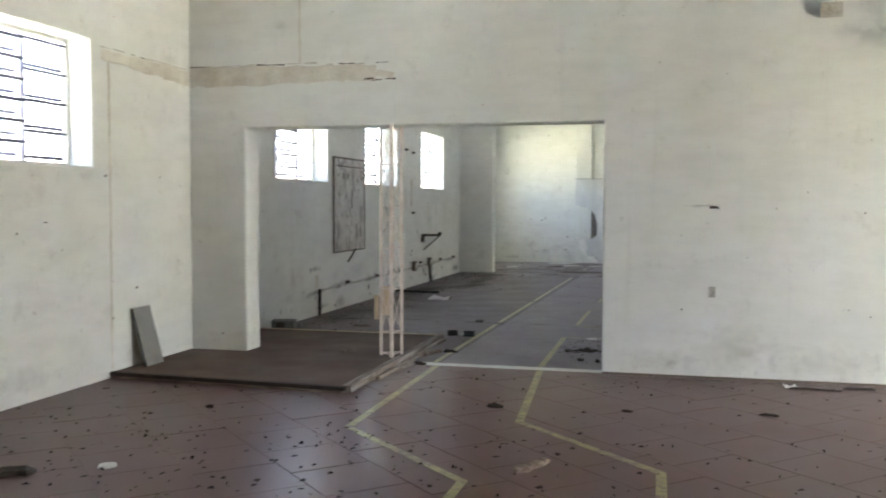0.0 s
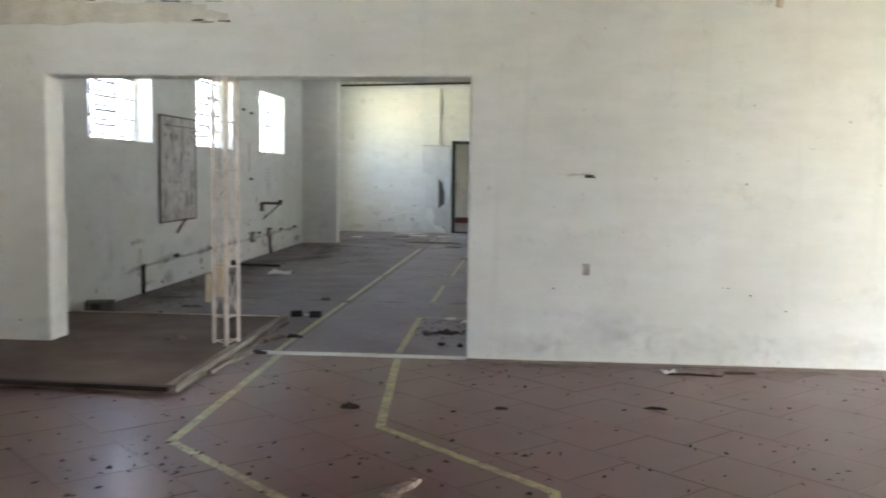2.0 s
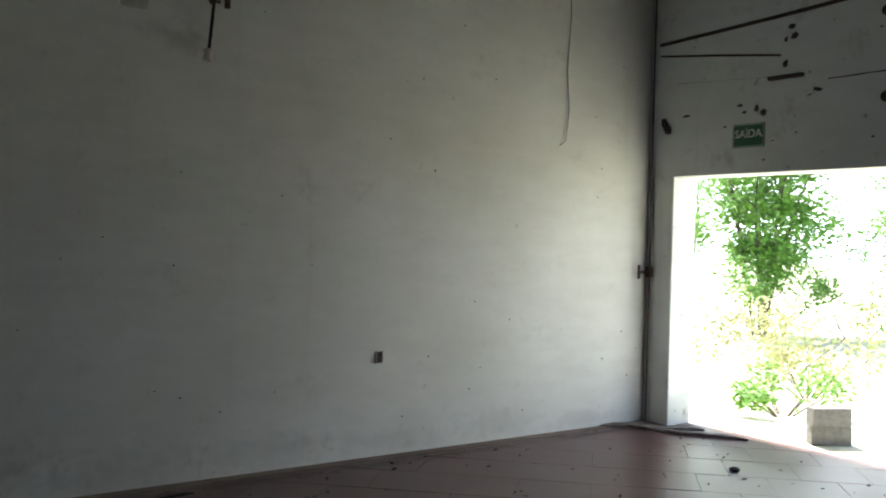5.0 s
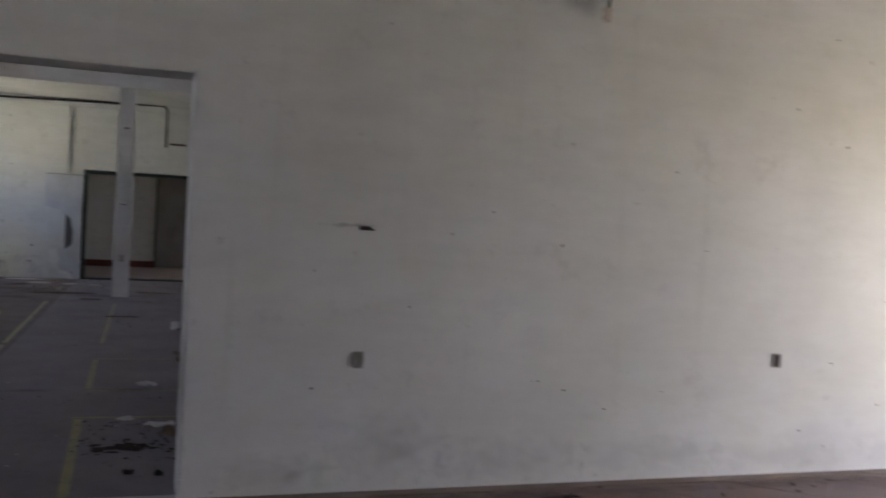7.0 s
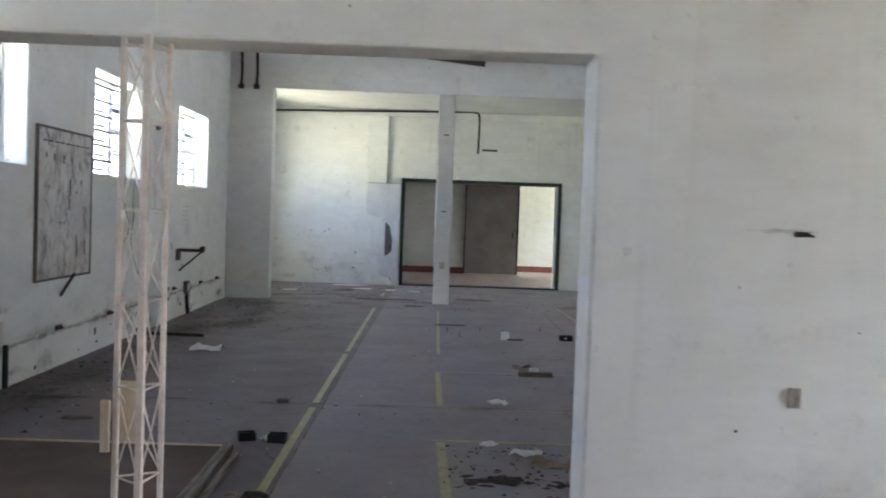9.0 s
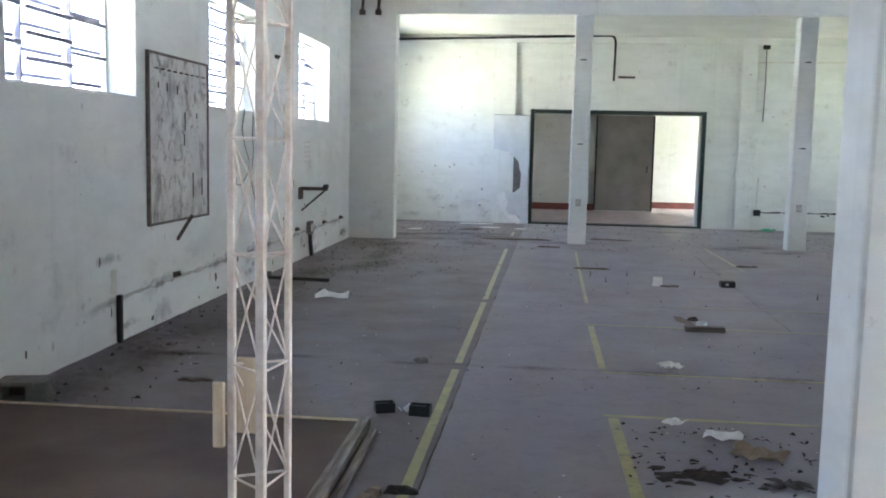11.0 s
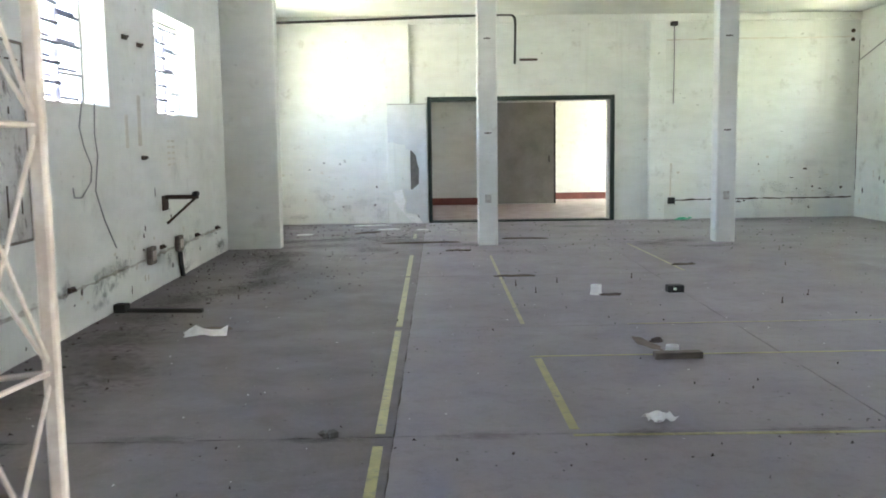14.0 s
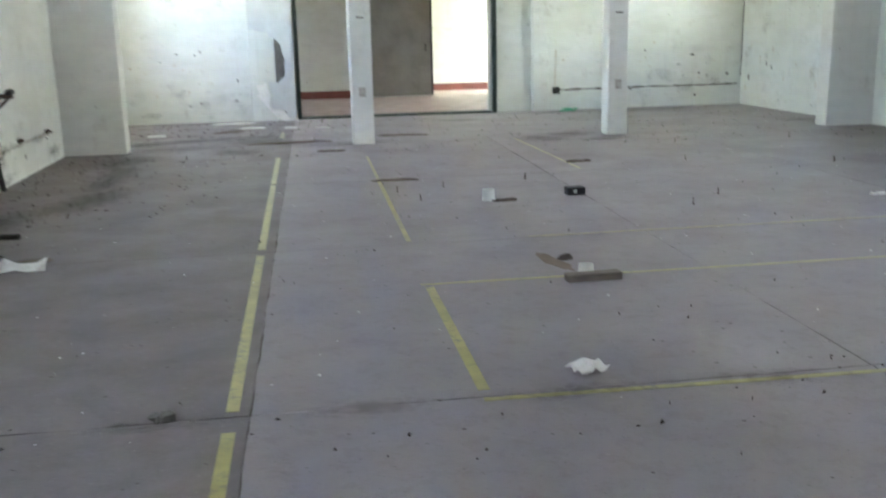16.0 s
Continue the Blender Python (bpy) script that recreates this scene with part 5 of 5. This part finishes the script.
# front hall
lean = thing("leaning_board", XL + 0.15, -0.95, 0.051, 0, "dark grey board leaning on the side wall", "board")
bm = bmesh.new()
box(bm, -0.009, 0.009, -0.145, 0.145, 0, 0.55, 0.003, m=Matrix.Rotation(radians(-15), 4, "Y"))
part("sheet", bm, M["grey_leaf"], lean)
bm = bmesh.new()
box(bm, -0.012, 0.012, -0.15, -0.146, 0, 0.55, m=Matrix.Rotation(radians(-15), 4, "Y"))
part("edge_strip", bm, M["black_steel"], lean)
STICKS = [(-0.14, -3.27, 0.36, 0.05, 66, "brown splintered length of bark and wood", "rotten"), (1.78, -0.40, 0.42, 0.04, -3, "black charred strip by the dividing wall", "dirt"), (2.15, -0.30, 0.25, 0.04, 6, "black charred strip by the dividing wall", "dirt"), (1.33, -1.50, 0.13, 0.018, -10, "dark splinter on the red tiles", "dirt"), (-1.84, -0.3, 0.7, 0.05, 82, "loose split batten beside the platform", "rotten_y"), (-1.80, 0.55, 0.5, 0.05, 70, "loose dark batten beside the platform", "rotten"), (-2.55, 0.2, 0.17, 0.04, 30, "short stick on the platform", "plank"), (-3.0, -4.17, 0.30, 0.14, 35, "broken piece of dark brick", "dirt")]
for k, (x, y, l, w, a, label, mt) in enumerate(STICKS):
    z = 0.05 if label.endswith("platform") and "on the" in label else 0.0
    single("wood_piece", broken_stick(l, w, 0.014 if mt == "dirt" and l < 0.45 and w < 0.1 else 0.03, 60 + k), M[mt], pose(x, y, z, 0, 0, a), label, "wood piece")
for k, (x, y, w, d, h) in enumerate([(-0.66, -1.73, 0.15, 0.08, 0.035), (0.32, -1.63, 0.10, 0.05, 0.02), (-2.75, -2.28, 0.08, 0.05, 0.025), (-1.72, -0.05, 0.16, 0.07, 0.03), (-1.62, 0.75, 0.20, 0.09, 0.03), (-0.25, 0.55, 0.08, 0.06, 0.03), (-0.08, 0.5, 0.07, 0.05, 0.035)]):
    single("dark_clump", heap(w * 0.75, d * 0.7, h * 0.9, 20 + k), M["dirt"], pose(x, y, 0), "dark clump of dirt on the floor", "clump", "clumps of dirt")
bm = bmesh.new()
rod(bm, (0, 0, 0), (0, 0, 0.012), 0.055, 20, 0.05)
single("cup_lid", bm, M["paper"], pose(-2.55, -3.87, 0.001), "white plastic cup lid on the red tiles", "lid")
for k, (x, y, l, w, a) in enumerate([(6.60, -0.30, 0.95, 0.14, -42), (6.72, -0.75, 0.8, 0.07, -58)]):
    single("bark_slab", broken_stick(l, w, 0.03, 80 + k), M["plank"], pose(x, y, 0.0, 0, 0, a), "curved slab of weathered wood in the doorway corner", "wood piece")
bm = bmesh.new()
pipe_ring(bm, 0.04, 0.02, 0.012)
single("rubber_ring", bm, M["black_plastic"], pose(5.95, -1.70, 0.001), "small black rubber ring on the red tiles", "ring")


def litter(name, areas, seed, parent_label):
    """Dead leaves, chips and crumbs strewn over the floor."""
    r = random.Random(seed)
    bm = bmesh.new()
    for x0, x1, y0, y1, count, size in areas:
        for _ in range(count):
            x, y = r.uniform(x0, x1), r.uniform(y0, y1)
            if -4.2 < x < -1.9 and -1.6 < y < 1.7 or (-0.08 < y < 0.36 and not -1.85 < x < -0.05):
                continue
            s, a, up = size * r.uniform(0.35, 1.5), r.uniform(0, 6.3), r.uniform(0.002, 0.016)
            c, q = math.cos(a), math.sin(a)
            k = r.uniform(0.3, 0.8)
            ring = [bm.verts.new((x + s * (c * u - q * v * k), y + s * (q * u + c * v * k), z)) for u, v, z in ((-1, 0, 0.001), (0, -1, up * 0.4), (1, 0.2, 0.003), (0.1, 1, up))]
            tip = bm.verts.new((x, y, up * 1.3))
            for i in range(4):
                bm.faces.new((ring[i], ring[(i + 1) % 4], tip))
    ob = new(name, mesh_of(name, bm, M["litter"]))
    return tagged(ob, parent_label, "litter", kind="stuff")


litter("leaf_litter", [(-4.1, 2.5, -6.5, -0.1, 480, 0.018), (2.5, 6.7, -5, -0.1, 170, 0.018), (-1.8, 0.6, -4.6, -2.6, 110, 0.020), (-4.1, -1.5, -5, -2.6, 130, 0.020)], 5, "dead leaves and crumbs strewn on the red tiles")
litter("floor_crumbs", [(-4.1, 6.7, 0.4, 12, 330, 0.008), (-4.1, 6.7, 11.0, 16, 420, 0.016), (-4.1, -2.0, 7.5, 12, 160, 0.016), (-2.5, 1.5, 2.7, 3.6, 22, 0.010), (-4.15, -3.3, 1.8, 12, 220, 0.018), (-0.6, 0.6, 0.8, 2.0, 120, 0.02), (-4.1, -0.5, 13.5, 16, 160, 0.03)], 6, "crumbs of plaster and dead leaves on the cement")


# pale crumbs of lime on the cement
rp = random.Random(15)
bm = bmesh.new()
for _ in range(500):
    x, y, s = rp.uniform(-4.1, 6.6), rp.uniform(0.4, 15.9), rp.uniform(0.003, 0.010)
    if x < -1.9 and y < 1.7:
        continue
    a = rp.uniform(0, 6.3)
    ring = [bm.verts.new((x + s * q * math.cos(a + k * 2.1), y + s * q * math.sin(a + k * 2.1), 0.0005)) for k, q in enumerate((1, 0.7, 0.9))]
    tip = bm.verts.new((x, y, s * 0.8))
    for k in range(3):
        bm.faces.new((ring[k], ring[(k + 1) % 3], tip))
tagged(new("lime_crumbs", mesh_of("lime_crumbs", bm, M["paper"])), "pale crumbs of fallen lime on the cement", "crumbs", kind="stuff")


# ---- garden outside the doorway ----
def leaf_cloud(bm, centres, count, size, seed):
    r = random.Random(seed)
    for _ in range(count):
        cx, cy, cz, rad = r.choice(centres)
        d = Vector((r.gauss(0, 1), r.gauss(0, 1), r.gauss(0, 0.9)))
        p = Vector((cx, cy, cz)) + d.normalized() * rad * (r.random() ** 0.45)
        if p.z < 0.02:
            continue
        u = Vector((r.gauss(0, 1), r.gauss(0, 1), r.gauss(0, 1))).normalized() * size * r.uniform(0.6, 1.3)
        v = u.orthogonal().normalized() * size * 0.42
        bm.faces.new([bm.verts.new(p + q) for q in (-u, v, u, -v)])


def tree(x, y, stems, height, spread, seed, label, leafmat, count, size, low=0.8):
    r = random.Random(seed)
    t = thing("tree", x, y, -0.16, 0, label, "tree")
    centres = []
    for s in range(stems):
        a = math.tau * s / stems + r.uniform(-0.4, 0.4)
        lean = spread * r.uniform(0.25, 0.6)
        pts = [Vector((0.12 * math.cos(a), 0.12 * math.sin(a), 0))]
        for k in range(1, 7):
            f = k / 6
            pts.append(Vector((math.cos(a) * (0.12 + lean * f ** 1.3) + r.uniform(-0.06, 0.06), math.sin(a) * (0.12 + lean * f ** 1.3) + r.uniform(-0.06, 0.06), height * f)))
        bm = bmesh.new()
        for k in range(6):
            rod(bm, pts[k], pts[k + 1], 0.042 * (1 - k / 7.5), 7, 0.042 * (1 - (k + 1) / 7.5))
        for k in range(2, 7):
            tip = pts[k] + Vector((r.uniform(-1, 1), r.uniform(-1, 1), r.uniform(0.1, 0.7))) * spread * 0.42
            rod(bm, pts[k], tip, 0.018, 5, 0.006)
            if tip.z > low:
                centres.append((*tip, spread * r.uniform(0.16, 0.3)))
            if pts[k].z > low:
                centres.append((*pts[k], spread * r.uniform(0.12, 0.25)))
        part("trunk" if s == 0 else "stem", bm, M["bark"], t)
    bm = bmesh.new()
    leaf_cloud(bm, centres, count, size, seed + 1)
    part("crown", bm, leafmat, t)


def shrub(x, y, w, h, seed, label, leafmat, count, size):
    r = random.Random(seed)
    t = thing("shrub", x, y, -0.16, 0, label, "shrub")
    centres = []
    for k in range(9):
        tip = Vector((r.uniform(-w, w) * 0.5, r.uniform(-w, w) * 0.5, h * r.uniform(0.35, 1.0)))
        bm = bmesh.new()
        rod(bm, (tip.x * 0.2, tip.y * 0.2, 0), tip, 0.012, 5, 0.004)
        part("stem", bm, M["bark"], t)
        centres.append((*tip, w * r.uniform(0.14, 0.3)))
    bm = bmesh.new()
    leaf_cloud(bm, centres, count, size, seed + 1)
    part("foliage", bm, leafmat, t)


tree(16.6, 5.8, 7, 5.2, 2.6, 51, "multi-stemmed green tree in the sunny garden", M["leaf"], 17000, 0.085, 0.7)
tree(20.0, 10.5, 2, 4.8, 2.0, 52, "thin leaning tree at the back of the garden", M["leaf"], 1500, 0.09, 2.0)
tree(21.0, 5.0, 4, 5.0, 2.4, 57, "green tree with a sparse crown beyond the garden path", M["leaf"], 5000, 0.08, 1.2)
shrub(15.4, 5.0, 1.9, 1.9, 53, "dense dark green shrub under the tree", M["leaf"], 2200, 0.06)
shrub(17.5, 4.2, 2.4, 1.9, 54, "bright green shrub in the garden", M["leaf"], 1800, 0.06)
shrub(12.2, 2.2, 2.4, 0.9, 55, "ochre and green shrub with dry leaves", M["leaf_dry"], 1500, 0.055)
shrub(10.4, 0.6, 1.5, 0.7, 56, "low ochre plants by the doorway", M["leaf_dry"], 1000, 0.05)
shrub(9.0, 0.0, 1.0, 0.45, 58, "low green plants near the step", M["leaf"], 800, 0.045)
house = thing("far_house", 36, 0.5, -0.16, 0, "pale house far behind the garden", "house")
bm = pierced("x", 0, 0.25, -6, 6, 0, 3.6, [(-3.6, -2.4, 1.0, 2.2), (0.4, 1.8, 1.0, 2.2), (3.4, 4.4, 0.0, 2.1)])
part("wall", bm, M["house"], house)
for y0, y1, z0, z1 in ((-3.6, -2.4, 1.0, 2.2), (0.4, 1.8, 1.0, 2.2), (3.4, 4.4, 0.0, 2.1)):
    bm = bmesh.new()
    box(bm, 0.1, 0.14, y0, y1, z0, z1)
    part("window", bm, M["grey_leaf"], house)
bm = bmesh.new()
box(bm, -0.5, 5, -6.4, 6.4, 3.6, 3.75)
part("roof", bm, M["clay"], house)
for x, y, z, a in ((8.14, -1.10, -0.16, -35), (8.10, -1.12, 0.02, -28)):
    yb = thing("yard_block", x, y, z, a, "grey cement block stacked outside the doorway", "block", "blocks outside the doorway")
    bm = pierced("y", -0.07, 0.07, -0.19, 0.19, 0.0, 0.175, [])
    soften(part("shell", bm, M["block"], yb), 0.006)


# ---- floors: cement bays, red tiles and painted lines ----
floor = bpy.data.objects["floor"]


def wobbly(x0, x1, y0, y1, seed, gap=0.006, jag=0.006):
    r = random.Random(seed)
    pts = []
    a0, a1, b0, b1 = (f(y) for f in (x0, x1) for y in (y0, y1)) if callable(x0) else (x0, x0, x1, x1)
    corners = [(a0 + gap, y0 + gap), (b0 - gap, y0 + gap), (b1 - gap, y1 - gap), (a1 + gap, y1 - gap)]
    for (ax, ay), (bx, by) in zip(corners, corners[1:] + corners[:1]):
        n = 26
        for k in range(n):
            f = k / n
            jx, jy = (0, r.uniform(-jag, jag)) if abs(bx - ax) > abs(by - ay) else (r.uniform(-jag, jag), 0)
            pts.append((ax + (bx - ax) * f + jx, ay + (by - ay) * f + jy))
    return pts


BX = [lambda y: XL, lambda y: -1.565 + 0.0155 * y, lambda y: 1.03 + 0.021 * y, lambda y: 3.70 + 0.016 * y, lambda y: XR]
BY = [0.09, 3.22, 6.02, 8.95, 12.05, YF + 0.02]
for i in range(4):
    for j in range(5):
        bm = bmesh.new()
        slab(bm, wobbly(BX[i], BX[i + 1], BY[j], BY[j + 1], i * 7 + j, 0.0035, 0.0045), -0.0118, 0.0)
        part("cement_bay", bm, M["concrete_soil_shade" if i == 0 else "concrete"], floor)
bm = bmesh.new()
slab(bm, wobbly(-1.88, -0.002, -0.05, 0.085, 77, 0.0, 0.006), -0.0118, 0.002)
part("threshold_strip", bm, M["panel"], floor, "worn white painted threshold strip")


def band(pts, width, material, name="painted_line", z=0.0022):
    bm = bmesh.new()
    rows = []
    for i, p in enumerate(pts):
        p = Vector((*p, z))
        d0 = (Vector((*pts[min(i + 1, len(pts) - 1)], z)) - Vector((*pts[max(i - 1, 0)], z))).normalized()
        s = Vector((-d0.y, d0.x, 0)) * width / 2
        if 0 < i < len(pts) - 1:
            d1 = (p - Vector((*pts[i - 1], z))).normalized()
            s = s / max(0.4, d0.dot(d1))
        rows.append((bm.verts.new(p - s), bm.verts.new(p + s)))
    for a, b in zip(rows, rows[1:]):
        bm.faces.new((a[0], b[0], b[1], a[1]))
    ex = bmesh.ops.extrude_face_region(bm, geom=list(bm.faces))
    bmesh.ops.translate(bm, vec=(0, 0, -0.0015), verts=[g for g in ex["geom"] if isinstance(g, bmesh.types.BMVert)])
    part(name, bm, material, floor, "worn yellow painted line")


bm = bmesh.new()
box(bm, 0.01, XR - 0.04, -0.11, -0.003, -0.011, 0.0045, 0.002)
part("cement_strip", bm, M["dust"], floor, "dusty cement strip along the foot of the dividing wall")

def floor_dust(x, y, w, d, turn, z):
    ob = new("dust_patch", smudge_data["dust_film"])
    ob.parent = floor
    ob.matrix_world = pose(x, y, z, -90, 0, turn) @ Matrix.Diagonal((w / 2, 1, d / 2, 1))


rd = random.Random(31)
for k in range(11):
    floor_dust(-3.7 + rd.uniform(-0.2, 0.6), 2.2 + 0.9 * k, rd.uniform(1.2, 2.4), rd.uniform(0.6, 1.2), rd.uniform(60, 110), 0.003 + 0.0001 * k)
for k in range(14):
    floor_dust(rd.uniform(-3.8, 6.4), rd.uniform(11.4, 15.8), rd.uniform(1.0, 2.6), rd.uniform(0.5, 1.1), rd.uniform(-15, 15), 0.0042 + 0.0001 * k)
for k in range(6):
    floor_dust(0.6 + 1.05 * k, -0.22, rd.uniform(1.2, 1.8), 0.3, rd.uniform(-3, 3), 0.0058 + 0.0001 * k)

for k in range(6):
    floor_dust(-3.6 + 0.85 * k, 3.22 + rd.uniform(-0.06, 0.06), rd.uniform(0.5, 0.9), rd.uniform(0.14, 0.26), rd.uniform(-6, 6), 0.0066 + 0.0001 * k)
Y1, Y2 = M["yellow"], M["yellow_red"]
for a, b in ((0.10, 3.07), (3.27, 5.93), (6.10, 8.9), (9.0, 11.0), (13.2, 13.9)):
    band([(-1.615 + 0.0085 * a, a), (-1.615 + 0.0085 * b, b)], 0.052, Y1)
band([(-1.55, -0.07), (-1.52, -2.60), (-0.47, -3.63), (-0.48, -4.7)], 0.06, Y2)
band([(-0.56, -0.07), (-0.40, -2.15), (0.60, -3.19), (0.63, -4.5)], 0.06, Y2)
band([(-0.58, 0.12), (-0.60, 2.07)], 0.06, Y1)
band([(-0.65, 2.12), (1.1, 2.10), (3.6, 2.10)], 0.04, Y1)
band([(-0.58, 3.29), (-0.575, 4.90)], 0.05, Y1)
band([(-0.60, 3.19), (1.1, 3.15), (4.0, 3.12)], 0.035, Y1)
band([(-0.62, 4.955), (1.1, 4.94), (5.2, 4.92)], 0.03, Y1)
band([(-0.55, 6.10), (-0.51, 8.9)], 0.036, Y1)
band([(-0.51, 9.0), (-0.48, 10.8)], 0.034, Y1)
band([(0.3, 6.055), (5.5, 6.05)], 0.02, Y1)
band([(1.62, 9.1), (1.60, 12.0)], 0.03, Y1)


def clip(poly, x0, x1, y0, y1):
    for axis, lim, keep in ((0, x0, 1), (0, x1, -1), (1, y0, 1), (1, y1, -1)):
        out = []
        for p, q in zip(poly, poly[1:] + poly[:1]):
            a, b = (p[axis] - lim) * keep, (q[axis] - lim) * keep
            if a >= 0:
                out.append(p)
            if a * b < 0:
                f = a / (a - b)
                out.append((p[0] + (q[0] - p[0]) * f, p[1] + (q[1] - p[1]) * f))
        poly = out
        if len(poly) < 3:
            return []
    return poly


TS = 0.5
G = TS / 2 - 0.0014
R2 = math.sqrt(0.5)
tr = random.Random(9)
far_tiles = bmesh.new()


def tile_mesh(bm, poly, cx, cy):
    mx, my = sum(p[0] for p in poly) / len(poly), sum(p[1] for p in poly) / len(poly)
    inner = [(mx + (x - mx) * 0.992, my + (y - my) * 0.992) for x, y in poly]
    rings = [[bm.verts.new((x - cx, y - cy, z)) for x, y in ring] for ring, z in ((poly, -0.0118), (poly, -0.0010), (inner, 0.0))]
    n = len(poly)
    for a, b in zip(rings, rings[1:]):
        for k in range(n):
            bm.faces.new((a[k], a[(k + 1) % n], b[(k + 1) % n], b[k]))
    bm.faces.new(rings[-1])


whole = None
for i in range(-32, 33):
    for j in range(-32, 33):
        u, v = -5.18 * R2 + TS * (i + 0.5), -1.56 * R2 + TS * (j + 0.5 + 0.5 * (i % 2))
        cx, cy = (u - v) * R2, (u + v) * R2
        full = [((u + a - v - b) * R2, (u + a + v + b) * R2) for a, b in ((-G, -G), (G, -G), (G, G), (-G, G))]
        poly = clip(full, XL + 0.001, XR + TW if -2.70 < cy < -0.29 else XR - 0.001, YB, -0.055 if -2.0 < cx < 0.1 else -0.001)
        if len(poly) < 3:
            continue
        if cy < -5.6 or (cx > 5.6 and cy < -3.5):
            tile_mesh(far_tiles, poly, 0, 0)
            continue
        if len(poly) == 4 and max(abs(p[0] - q[0]) + abs(p[1] - q[1]) for p, q in zip(poly, full)) < 1e-6:
            if whole is None:
                bm = bmesh.new()
                tile_mesh(bm, full, cx, cy)
                whole = mesh_of("floor_tile", bm, M["red_tile"])
            data = whole
        else:
            bm = bmesh.new()
            tile_mesh(bm, poly, cx, cy)
            data = mesh_of("floor_tile", bm, M["red_tile"])
        ob = new("floor_tile", data)
        ob.parent = floor
        ob.matrix_world = pose(cx, cy, tr.uniform(-0.0009, 0.0006), tr.uniform(-0.05, 0.05), tr.uniform(-0.05, 0.05), 0)
tagged(part("far_tiles", far_tiles, M["red_tile"], floor), kind="stuff")
